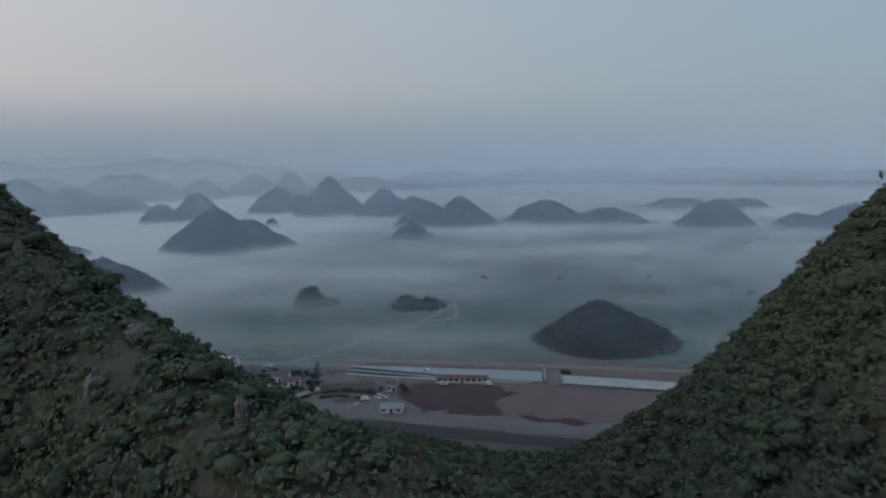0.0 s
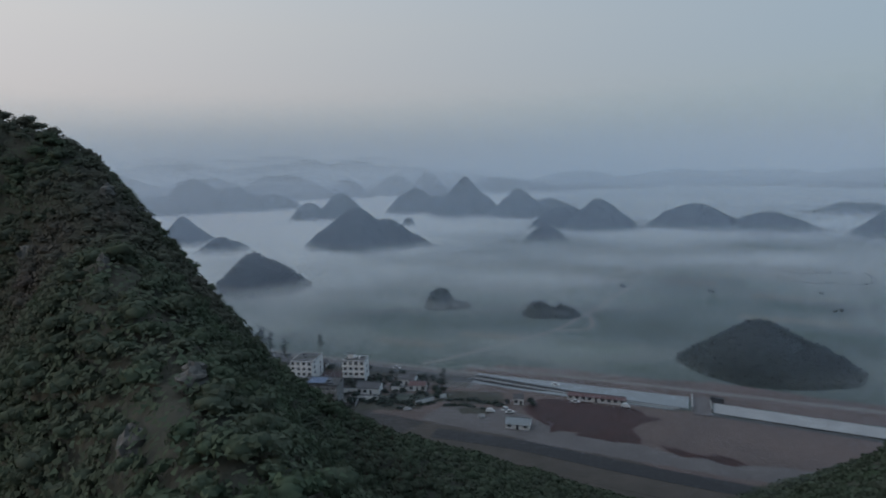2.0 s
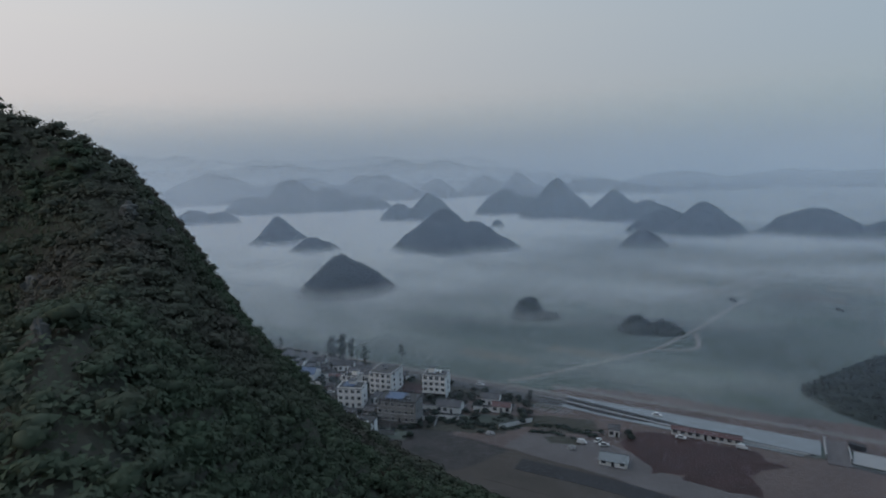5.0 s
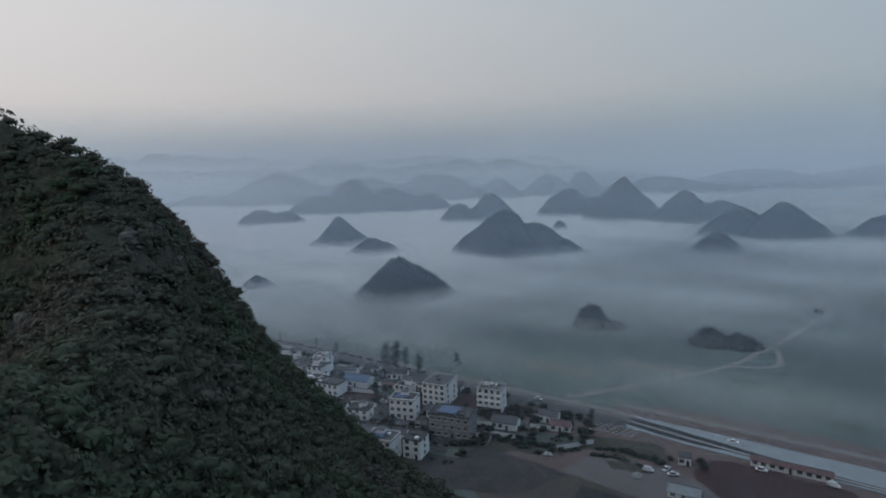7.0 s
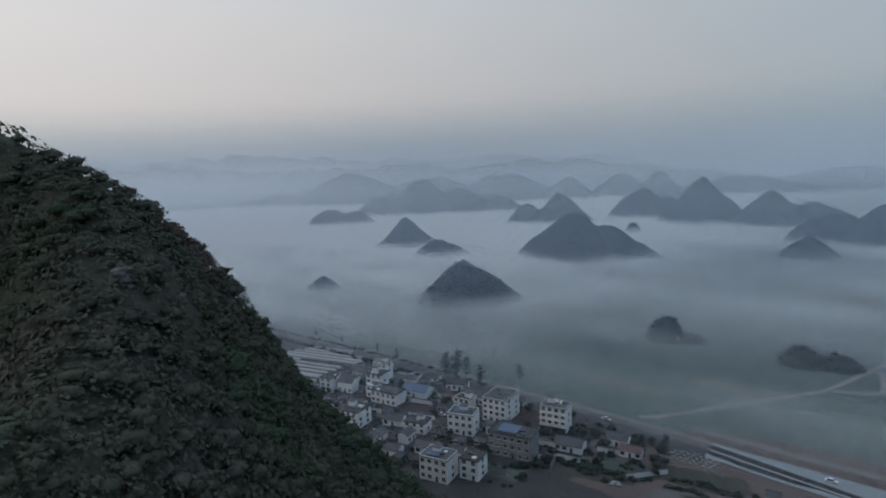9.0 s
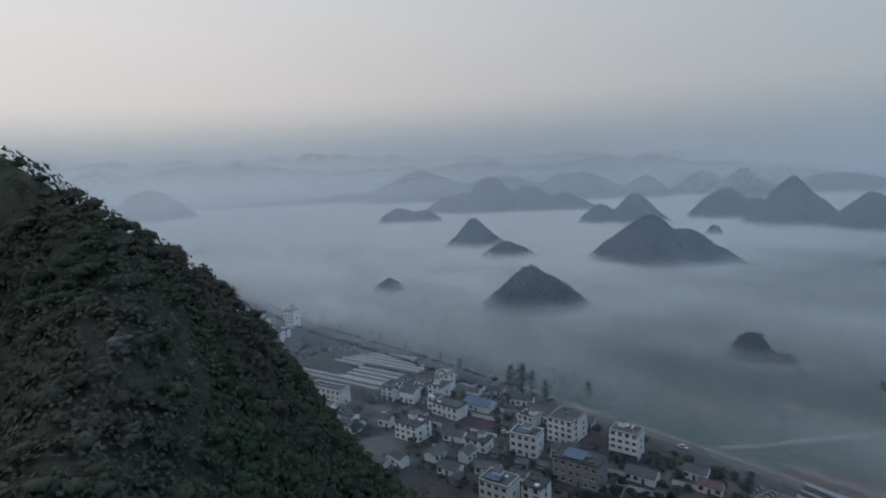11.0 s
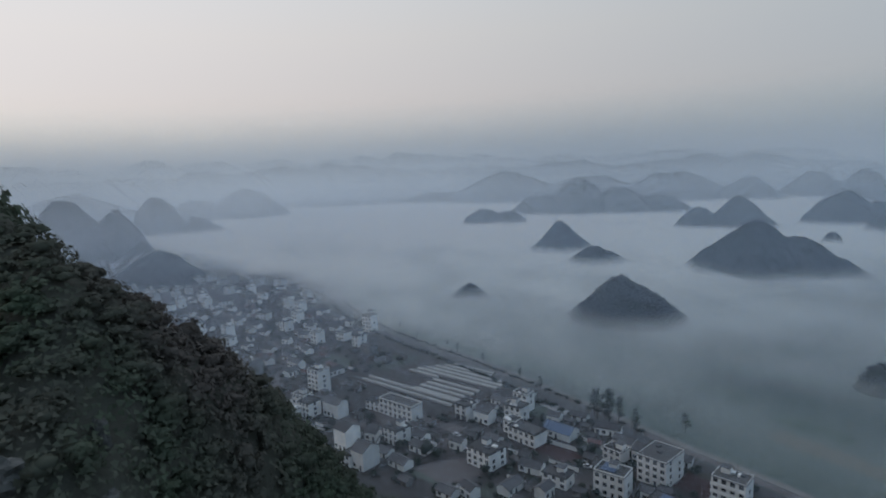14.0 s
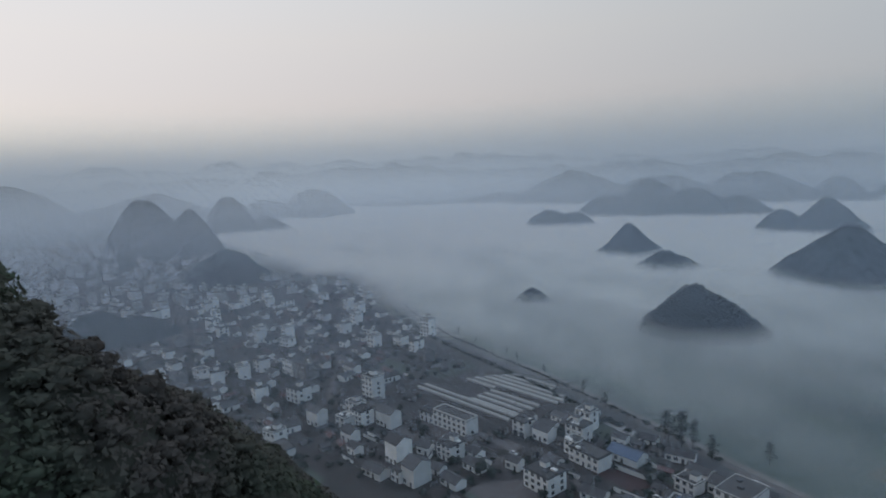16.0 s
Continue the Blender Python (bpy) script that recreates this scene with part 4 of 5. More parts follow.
def flat_house(m, w, d, h, floors, wall, label, hut=True, group="village houses", detail=2, shop=False, roof_cover=None, arcade=False):
    """A flat-roofed house; its front is towards -y, its visible gable towards +x."""
    t = thing("house", m, label, "house", group)
    part("wall", bm_boxes((-w / 2, w / 2, -d / 2, d / 2, 0, h)), wall, t)
    part("eave", bm_boxes((-w / 2 - .25, w / 2 + .25, -d / 2 - .25, -d / 2 + .1, h - .25, h), (-w / 2 - .25, w / 2 + .25, d / 2 - .1, d / 2 + .25, h - .25, h), (-w / 2 - .25, -w / 2 + .1, -d / 2 + .1, d / 2 - .1, h - .25, h), (w / 2 - .1, w / 2 + .25, -d / 2 + .1, d / 2 - .1, h - .25, h)), TRIM, t)
    part("roof", bm_boxes((-w / 2 + .2, w / 2 - .2, -d / 2 + .2, d / 2 - .2, h + .004, h + .12)), ROOF, t)
    rim = rng.choice([.3, .45, .6])
    part("parapet", bm_boxes((-w / 2, w / 2, -d / 2, -d / 2 + .14, h, h + rim), (-w / 2, w / 2, d / 2 - .14, d / 2, h, h + rim), (-w / 2, -w / 2 + .14, -d / 2 + .14, d / 2 - .14, h, h + rim), (w / 2 - .14, w / 2, -d / 2 + .14, d / 2 - .14, h, h + rim)), ROOF if rng.random() < .6 else wall, t)
    if hut:
        hx, hy = rng.uniform(-.25, .25) * w, rng.uniform(0, .25) * d
        part("stair_hut", bm_boxes((hx - 1.6, hx + 1.6, hy - 1.5, hy + 1.5, h + .1, h + 2.5)), wall, t)
        part("hut_roof", bm_boxes((hx - 1.95, hx + 1.95, hy - 1.85, hy + 1.85, h + 2.5, h + 2.68)), TRIM, t)
    if detail > 1:
        for _ in range(3):
            cx, cy = rng.uniform(-.38, .38) * w, rng.uniform(-.38, .3) * d
            cw, cd = rng.uniform(.4, 1.3), rng.uniform(.4, 1.0)
            part("roof_clutter", bm_boxes((cx - cw, cx + cw, cy - cd, cy + cd, h + .12, h + .12 + rng.uniform(.3, .9))), PLASTER if rng.random() < .4 else TRIM, t)
    if roof_cover:
        part("sheet_cover", bm_boxes((-w * .30, w * .16, -d * .42, d * .30, h + .9, h + 1.02)), roof_cover, t, "blue metal sheet")
    if detail < 0:
        return t
    fh = h / floors
    nx, ny = max(2, round(w / (3.3 if detail else 3.9))), max(1, round(d / 6.5))
    for k in range(floors):
        z = k * fh + fh * .28
        for i in range(nx):
            x = (i + .5) / nx * w - w / 2
            if k == 0 and (shop or arcade):
                opening(t, "shutter", SHUTTER, x, -d / 2 - .003, .05, 180)
            elif k == 0 and i == nx // 2:
                opening(t, "door", DOOR, x, -d / 2 - .003, .05, 180)
            else:
                opening(t, "window", WIN_FRAME, x, -d / 2 - .003, z, 180, detail > 1)
        for i in range(ny):
            if rng.random() < (.7 if detail else .5):
                opening(t, "window", WIN_FRAME, w / 2 + .003, (i + .5) / ny * d - d / 2, z, 270, detail > 1)
        if arcade and k:
            part("balcony", bm_boxes((-w / 2, w / 2, -d / 2 - 1.2, -d / 2 - .01, k * fh - .12, k * fh + .05), (-w / 2, w / 2, -d / 2 - 1.2, -d / 2 - 1.1, k * fh + .05, k * fh + .95)), wall, t)
    return t


def tiled_house(m, w, d, h, label, group="village houses", wall=None, tile=None, windows=2):
    """A low house with a two-sided tiled roof along x."""
    wall, tile = wall or PLASTER, tile or TILE
    t = thing("shed" if w < 6.6 and h < 2.7 else "house", m, label, "shed" if w < 6.6 and h < 2.7 else "house", group)
    rise = d * .26
    bm = bm_boxes((-w / 2, w / 2, -d / 2, d / 2, 0, h))
    for s in (-1, 1):
        a, b, c = (bm.verts.new((s * w / 2, y, z)) for y, z in ((-d / 2, h), (d / 2, h), (0, h + rise)))
        a2, b2, c2 = (bm.verts.new((s * (w / 2 - .25), y, z)) for y, z in ((-d / 2, h), (d / 2, h), (0, h + rise)))
        for f in ((a, b, c), (a2, c2, b2), (a, c, c2, a2), (b, b2, c2, c)):
            bm.faces.new(f)
    bmesh.ops.recalc_face_normals(bm, faces=bm.faces)
    part("wall", bm, wall, t)
    for s in (-1, 1):
        bm = bmesh.new()
        e = .45
        low = h - e * rise / (d / 2)
        q = [(-w / 2 - .3, s * (d / 2 + e), low), (w / 2 + .3, s * (d / 2 + e), low), (w / 2 + .3, 0, h + rise), (-w / 2 - .3, 0, h + rise)]
        top, bot = [bm.verts.new((x, y, z + .22)) for x, y, z in q], [bm.verts.new((x, y, z + .03)) for x, y, z in q]
        bm.faces.new(top), bm.faces.new(bot[::-1])
        for i in range(4):
            bm.faces.new((top[i], bot[i], bot[(i + 1) % 4], top[(i + 1) % 4]))
        bmesh.ops.recalc_face_normals(bm, faces=bm.faces)
        part("roof", bm, tile, t)
    part("ridge", bm_boxes((-w / 2 - .35, w / 2 + .35, -.16, .16, h + rise + .1, h + rise + .34)), TRIM, t)
    n = max(2, int(w / 3))
    for i in range(n):
        x = (i + .5) / n * w - w / 2
        if i == n // 2:
            opening(t, "door", DOOR, x, -d / 2 - .003, .05, 180)
        elif i < windows + 1:
            opening(t, "window", WIN_FRAME, x, -d / 2 - .003, .9, 180, False)
    return t


taken = []


def at_corner(nx, ny, w, d, rot):
    """The pose of a house whose near corner (front and +x gable) stands at nx, ny."""
    a = radians(rot)
    x, y = nx - math.cos(a) * w / 2 - math.sin(a) * d / 2, ny - math.sin(a) * w / 2 + math.cos(a) * d / 2
    taken.append((x, y, max(w, d) * .62))
    return pose(x, y, 0, 0, 0, rot)


WHITE3 = "white three-storey village house with a flat concrete roof"
WHITE2 = "white two-storey village house with a flat grey roof"
flat_house(at_corner(-134, 279, 12.5, 15.5, 5), 12.5, 15.5, 11.4, 4, PLASTER, "tall white four-storey house with a bare flat roof", hut=False)
flat_house(at_corner(-107, 253, 19.0, 11.0, 8), 19.0, 11.0, 10.2, 3, RAW, "unfinished grey house with blue sheets on its roof", hut=False, roof_cover=BLUE)
flat_house(at_corner(-140, 260, 12.5, 9.0, 14), 12.5, 9.0, 9.9, 3, PLASTER, "white three-storey house with blue sheets on its roof", roof_cover=BLUE)
flat_house(at_corner(-160, 250, 11.0, 7.5, 14), 11.0, 7.5, 5.2, 2, PLASTER, WHITE2)
flat_house(at_corner(-106, 285, 12.2, 9.0, 8), 12.2, 9.0, 11.6, 4, PLASTER, "pale four-storey house with balconies and a columned ground floor", arcade=True)
flat_house(at_corner(-193, 267, 16.5, 9.0, 4), 16.5, 9.0, 6.4, 2, PLASTER, "long white two-storey house with a wide flat roof", hut=False)
flat_house(at_corner(-191, 237, 13.5, 11.0, 6), 13.5, 11.0, 8.2, 3, PLASTER, WHITE3)
flat_house(at_corner(-126, 221, 12.5, 9.5, 8), 12.5, 9.5, 9.6, 3, PLASTER, "white house with a blue sheet canopy on its roof", roof_cover=BLUE)
flat_house(at_corner(-117, 229, 8.0, 9.0, 8), 8.0, 9.0, 8.4, 3, PLASTER, WHITE3, hut=False)
flat_house(at_corner(-237, 263, 8.0, 8.0, 9), 8.0, 8.0, 8.0, 3, PLASTER, "white three-storey house on a columned ground floor", hut=False, shop=True)
tiled_house(at_corner(-226, 268, 9.5, 7.0, 10), 9.5, 7.0, 6.0, "white house with a grey tiled double roof")
flat_house(at_corner(-215, 280, 10.0, 8.0, 10), 10.0, 8.0, 8.8, 3, PLASTER, WHITE3)
flat_house(at_corner(-223, 293, 9.0, 7.5, 10), 9.0, 7.5, 9.8, 3, PLASTER, WHITE3)
flat_house(at_corner(-209, 270, 7.0, 7.0, 8), 7.0, 7.0, 6.6, 2, PLASTER, WHITE2, hut=False)
tiled_house(at_corner(-186, 283, 15.0, 9.0, 8), 15.0, 9.0, 3.6, "low workshop under a blue sheet metal roof", tile=BLUE)
flat_house(at_corner(-158, 283, 9.0, 7.0, 2), 9.0, 7.0, 5.4, 2, PLASTER, WHITE2)
tiled_house(at_corner(-146, 292, 12.0, 8.0, 4), 12.0, 8.0, 4.6, "white house with a shallow dark tiled roof")
flat_house(at_corner(-419, 316, 9.5, 8.0, 18), 9.5, 8.0, 14.5, 5, PLASTER, "narrow white five-storey house standing by the mist")
flat_house(at_corner(-414, 288, 9.0, 8.5, 14), 9.0, 8.5, 6.6, 2, PLASTER, WHITE2, hut=False)
flat_house(at_corner(-392, 288, 7.0, 9.5, 13), 7.0, 9.5, 8.6, 3, PLASTER, WHITE3)
flat_house(at_corner(-325, 223, 9.8, 9.2, 14), 9.8, 9.2, 14.6, 5, PLASTER, "tall white five-storey house over dark shopfronts", shop=True)
tiled_house(at_corner(-286, 215, 12.0, 7.5, 14), 12.0, 7.5, 8.0, "tall white house with stepped dark tiled roofs")
flat_house(at_corner(-298, 204, 8.5, 8.3, 14), 8.5, 8.3, 8.2, 3, PLASTER, WHITE3, hut=False)
tiled_house(at_corner(-312, 185, 9.3, 7.1, 18), 9.3, 7.1, 8.0, "white three-storey house with a small tiled roof")
flat_house(at_corner(-302, 196, 7.5, 6.5, 16), 7.5, 6.5, 5.4, 2, PLASTER, WHITE2, hut=False)
flat_house(at_corner(-309, 206, 9.5, 7.0, 16), 9.5, 7.0, 8.6, 3, PLASTER, WHITE3)
tiled_house(at_corner(-284, 192, 8.0, 6.0, 16), 8.0, 6.0, 4.9, "white house with a dark tiled roof")
tiled_house(at_corner(-250, 200, 9.0, 9.0, 10), 9.0, 9.0, 10.2, "tall white house with a dark pitched roof")
flat_house(at_corner(-258, 203, 6.5, 7.0, 10), 6.5, 7.0, 8.0, 3, PLASTER, WHITE3, hut=False)
flat_house(at_corner(-238, 221, 9.6, 9.0, 10), 9.6, 9.0, 7.7, 3, PLASTER, WHITE3)
flat_house(at_corner(-255, 241, 24.0, 8.5, 12), 24.0, 8.5, 8.4, 3, PLASTER, "long pale three-storey school block with a flat roof", hut=False)
flat_house(at_corner(-279, 236, 10.0, 6.0, 14), 10.0, 6.0, 5.4, 2, PLASTER, WHITE2, hut=False)
tiled_house(at_corner(-229, 197, 8.0, 10.0, 12), 8.0, 10.0, 8.6, "white stepped house with dark tiled roofs")
flat_house(at_corner(-236, 194, 6.0, 8.0, 12), 6.0, 8.0, 5.6, 2, PLASTER, WHITE2, hut=False)
flat_house(at_corner(-384, 203, 16.0, 10.5, 14), 16.0, 10.5, 10.6, 3, RAW, "bare grey block joined to a white house", hut=False)
flat_house(at_corner(-400, 199, 12.0, 10.0, 14), 12.0, 10.0, 11.0, 3, PLASTER, WHITE3)
flat_house(at_corner(-350, 187, 11.0, 10.0, 20), 11.0, 10.0, 8.6, 3, PLASTER, WHITE3)
tiled_house(at_corner(-376, 233, 13.0, 6.0, 12), 13.0, 6.0, 4.8, "white house with a dark tiled roof")
flat_house(at_corner(-303, 160, 9.0, 8.0, 24), 9.0, 8.0, 7.6, 2, PLASTER, WHITE2)
tiled_house(at_corner(-13, 246, 10.5, 6.5, 0), 10.5, 6.5, 2.3, "low white shed with a pale grey roof", tile=CONCRETE)
tiled_house(at_corner(-19, 272, 4.6, 4.4, 8), 4.6, 4.4, 3.4, "tiny white house beside dark trees")
tiled_house(at_corner(28, 281.2, 27.0, 3.6, -4), 27.0, 3.6, 2.6, "long low barrack with a faded red roof", tile=RED_ROOF, windows=9)
tiled_house(at_corner(-92, 270, 12.0, 7.0, 6), 12.0, 7.0, 3.4, "low white house with a dark tiled roof")
tiled_house(at_corner(-78, 285, 9.0, 6.0, 4), 9.0, 6.0, 3.6, "low white house with a dark tiled roof")
tiled_house(at_corner(-70, 279, 9.0, 5.0, 8), 9.0, 5.0, 3.2, "low farm building with a red sheet roof", tile=RED_ROOF)

# ---- more houses of the village and town, from a few models ----
models = []
far_away = pose(-1600, 60, 0)
for w, d, h, fl in ((9, 8, 8.8, 3), (10, 8, 6.2, 2), (8, 8, 9.4, 3), (12, 7, 6.4, 2)):
    models.append((flat_house(far_away, w, d, h, fl, PLASTER, "white flat-roofed house among the village lanes", hut=fl != 2, group="town houses", detail=0), max(w, d)))
models.append((flat_house(far_away, 10, 8, 6.4, 2, RAW, "unplastered grey flat-roofed house", group="town houses", detail=0), 10))
for w, d, h in ((10, 6, 3.2), (8, 5.5, 2.8), (12, 6, 3.6), (7, 5, 4.2)):
    models.append((tiled_house(far_away, w, d, h, "low white house with a weathered tiled roof", group="town houses", windows=1), w))
for w, d, h, tile in ((5.5, 3.6, 2.4, TILE), (4.4, 3.4, 2.6, ROOF), (6.5, 3.2, 2.3, RED_ROOF), (5.0, 4.0, 2.5, TILE)):
    models.append((tiled_house(far_away, w, d, h, "small outbuilding with a low dark roof", group="outbuildings", wall=RAW, tile=tile, windows=1), w * .8))
used = set()
# open yards stay free
taken += [(-206, 225, 15), (-275, 242, 12), (-235, 252, 10), (-184, 272, 10), (-128, 291, 9), (-217, 311, 13), (-165, 262, 9), (-300, 240, 12), (-196, 245, 8)]
GREEN_X, GREEN_Y = (-340, -250), (252, 330)


def lower_edge(x):
    return float(np.interp(x, [-1700, -1300, -900, -660, -540, -480, -420, -345, -300, -240, -170, -100, -60], [-120, -60, 10, 30, 96, 108, 128, 152, 150, 192, 220, 236, 250]))


def upper_edge(x):
    return float(np.interp(x, EDGE_X, EDGE_Y)) - (26 if x > -440 else 12)


def place(count, x0, x1, low_share, first=0, last=5, low=5):
    made = tries = 0
    while made < count and tries < count * 60:
        tries += 1
        x = rng.uniform(x0, x1)
        y = rng.uniform(lower_edge(x), upper_edge(x))
        if GREEN_X[0] < x < GREEN_X[1] and GREEN_Y[0] < y < GREEN_Y[1] or math.hypot(x + 598, y - 105) < 62 or math.hypot(x + 846, y - 250) < 66:
            continue
        if math.hypot(x + 1190, y - 225) < 90 or math.hypot(x + 1353, y - 198) < 80 or -130 < x < -60 and y < 262:
            continue
        k = rng.integers(low, 9 if low == 5 else len(models)) if rng.random() < low_share else rng.integers(first, last)
        ob, size = models[k]
        if any(math.hypot(x - a, y - b) < r + size * .56 for a, b, r in taken):
            continue
        taken.append((x, y, size * .56))
        m = pose(x, y, 0, 0, 0, 12 + rng.normal() * 7 + (90 if rng.random() < .2 else 0))
        if k not in used:
            used.add(k)
            ob.matrix_basis = m
        else:
            copy_thing(ob, m)
        made += 1


place(26, -250, -128, 1.0)
place(24, -440, -250, .8)
place(120, -680, -400, .66)
place(70, -420, -128, 1.0, low=9)
place(60, -640, -400, 1.0, low=9)


def town_block(count, x0, x1):
    """The far town: pale boxes with grey roofs, too small and many to part."""
    bm = bmesh.new()
    made = tries = 0
    while made < count and tries < count * 40:
        tries += 1
        x = rng.uniform(x0, x1)
        y = rng.uniform(lower_edge(x), upper_edge(x))
        if math.hypot(x + 598, y - 105) < 62 or math.hypot(x + 846, y - 250) < 66 or math.hypot(x + 1190, y - 225) < 90 or math.hypot(x + 1353, y - 198) < 80:
            continue
        w, d, h = rng.uniform(7, 16), rng.uniform(6, 10), rng.choice([3.2, 3.6, 3.8, 6.2, 6.5, 8.8, 9.2])
        if any(math.hypot(x - a, y - b) < r + w * .5 for a, b, r in taken):
            continue
        taken.append((x, y, w * .5))
        made += 1
        turn = Matrix.Rotation(radians(12 + rng.normal() * 8), 3, "Z")
        for bx, mi in (((-w / 2, w / 2, -d / 2, d / 2, 0, h), 0), ((-w / 2 + .2, w / 2 - .2, -d / 2 + .2, d / 2 - .2, h, h + .15), 1), ((-w * .2, w * .1, -d * .1, d * .3, h + .15, h + 2.4), 0)):
            one = bm_boxes(bx)
            vs = [bm.verts.new(turn @ v.co + Vector((x, y, 0))) for v in one.verts]
            one.verts.index_update()
            for f in one.faces:
                nf = bm.faces.new([vs[v.index] for v in f.verts])
                nf.material_index = mi
            one.free()
    tagged(new("far_town", to_mesh("far_town", bm, [PLASTER_HAZED, ROOF])), "pale crowded houses of the town in haze", "houses", kind="stuff")


town_block(270, -1480, -660)

# ---- greenhouses ----


def tunnel(x, y, length, width=2.7, height=1.4, rot=11.0):
    t = thing("polytunnel", pose(x, y, 0, 0, 0, rot), "long white plastic-covered greenhouse tunnel on bare soil", "greenhouse", "greenhouse tunnels")
    n, bm = 9, bmesh.new()
    prof = [(-math.cos(math.pi * i / n) * width / 2, .25 + math.sin(math.pi * i / n) ** .8 * (height - .25)) for i in range(n + 1)]
    prof = [(-width / 2, 0), *prof, (width / 2, 0)]
    segs = max(4, int(length / 2.2))
    rows = [[bm.verts.new((length * k / segs, p[0], p[1] * (1 - .03 * (k % 2)))) for p in prof] for k in range(segs + 1)]
    for a, b in zip(rows, rows[1:]):
        for i in range(len(prof) - 1):
            bm.faces.new((a[i], b[i], b[i + 1], a[i + 1]))
    part("cover", bm, FILM, t)
    for xx in (0, length):
        bm = bmesh.new()
        vs = [bm.verts.new((xx, p[0], p[1])) for p in prof]
        bm.faces.new(vs)
        r = bmesh.ops.extrude_face_region(bm, geom=list(bm.faces))
        bmesh.ops.translate(bm, verts=[v for v in r["geom"] if isinstance(v, bmesh.types.BMVert)], vec=(-.06 if xx == 0 else .06, 0, 0))
        bmesh.ops.recalc_face_normals(bm, faces=bm.faces)
        part("end_panel", bm, FILM, t)
    return t


for x, y, n in ((-330, 256, 74), (-331, 261.4, 74), (-294, 271, 35), (-295, 276.4, 35), (-296, 281.8, 36), (-297, 287.2, 36), (-322, 287, 24), (-321, 292.6, 64), (-318, 298, 62), (-316, 303.4, 56), (-313, 308.8, 38), (-311, 314, 34)):
    tunnel(x, y, n)

# ---- trees of the village and plain ----
TREES = []
for k in range(4):
    v, f = crown(2.5, 4.4, 9, 260, .2, rng)
    v = v + np.array([0, 0, .2])
    t = thing("tree", Matrix.Identity(4), "round dark broadleaf tree between the houses", "tree", "village trees")
    bm = bmesh.new()
    bmesh.ops.create_cone(bm, segments=7, radius1=.24, radius2=.10, depth=3.4, matrix=Matrix.Translation((0, 0, 1.6)))
    part("trunk", bm, BARK, t)
    part("crown", np_mesh("crown", v, f, [LEAF_MID], smooth=True), LEAF_MID, t)
    TREES.append(t)
POPLARS = []
for k in range(3):
    V, Fc, base = [], [], 0
    for j in range(9):
        hz = 2.2 + j * .95
        v, f = crown(max(1.0, 3.0 - abs(j - 3) * .28) * rng.uniform(.8, 1.2), 2.6, 1, 90, .18, rng)
        v = v[len(BALLS[1][0]):]
        v = v + np.array([rng.normal() * .7, rng.normal() * .7, hz])
        f = np.arange(len(v)).reshape(-1, 3)
        V.append(v)
        Fc.append(f + base)
        base += len(v)
    t = thing("poplar", Matrix.Identity(4), "slender thin-leaved tree beside the road", "tree", "roadside trees")
    bm = bmesh.new()
    bmesh.ops.create_cone(bm, segments=6, radius1=.18, radius2=.03, depth=10.2, matrix=Matrix.Translation((0, 0, 5.0)))
    for j in range(9):
        a = j * 2.4
        bmesh.ops.create_cone(bm, segments=4, radius1=.05, radius2=.015, depth=1.8, matrix=pose(.55 * math.cos(a), .55 * math.sin(a), 2.8 + j * .8, 0, 38, math.degrees(a)))
    part("trunk", bm, BARK, t)
    part("crown", np_mesh("crown", np.concatenate(V), np.concatenate(Fc), [LEAF_MID]), LEAF_MID, t)
    POPLARS.append(t)
planted = {}


def plant(pool, x, y, s):
    k = rng.integers(len(pool))
    ob = pool[k]
    m = Matrix.Translation((x, y, -.1)) @ Matrix.Rotation(rng.uniform(0, 6.28), 4, "Z") @ Matrix.Scale(s, 4)
    if ob.name not in planted:
        planted[ob.name] = 1
        ob.matrix_basis = m
    else:
        copy_thing(ob, Matrix.Identity(4)).matrix_basis = m


for x, y, s in ((-193, 313, 1.35), (-187, 314.5, 1.5), (-190, 318, 1.3), (-183, 317, 1.15), (-197, 316, 1.1), (-171, 314, 1.0), (-155, 330, .9), (-173, 316, .6), (-240, 322, .7), (-262, 327, .6), (-300, 331, .55), (-330, 333, .6), (-62, 283, .95), (-345, 336, .5), (-380, 334, .5), (-410, 338, .55)):
    plant(POPLARS, x, y, s)
for x, y, s in ((-222, 226, 1.5), (-217, 228, 1.2), (-226, 229, 1.3), (-172, 243, 1.0), (-176, 240, .9), (-186, 252, .6), (-189, 249, .6), (-27, 273, .6), (-16, 275, .8), (-14, 271, .7), (-62, 270, .8), (-68, 272, .7), (-80, 262, .5),
                (36, 545, .8), (33, 547, 1.0), (105, 537, .9), (107, 535, .7), (180, 480, .8), (185, 482, .9), (250, 470, .9), (255, 473, .7), (190, 540, .8)):
    plant(TREES, x, y, s)
count = 0
for x, y, s in ((-430, 168, 1.7), (-438, 172, 1.5), (-424, 174, 1.4), (-445, 166, 1.3), (-433, 180, 1.4), (-418, 168, 1.2), (-365, 176, 1.2), (-372, 180, 1.3), (-520, 178, 1.3), (-528, 182, 1.2)):
    plant(TREES, x, y, s)
while count < 245:
    x = -60 - 640 * rng.random() ** 1.25
    y = rng.uniform(lower_edge(x) - 4, upper_edge(x))
    if any(math.hypot(x - a, y - b) < r * .95 + .8 for a, b, r in taken) or GREEN_X[0] < x < GREEN_X[1] and GREEN_Y[0] < y < GREEN_Y[1] or x > -100 and y < 275:
        continue
    plant(TREES, x, y, rng.uniform(.5, 1.15))
    count += 1

# ---- cars, walls, small works ----


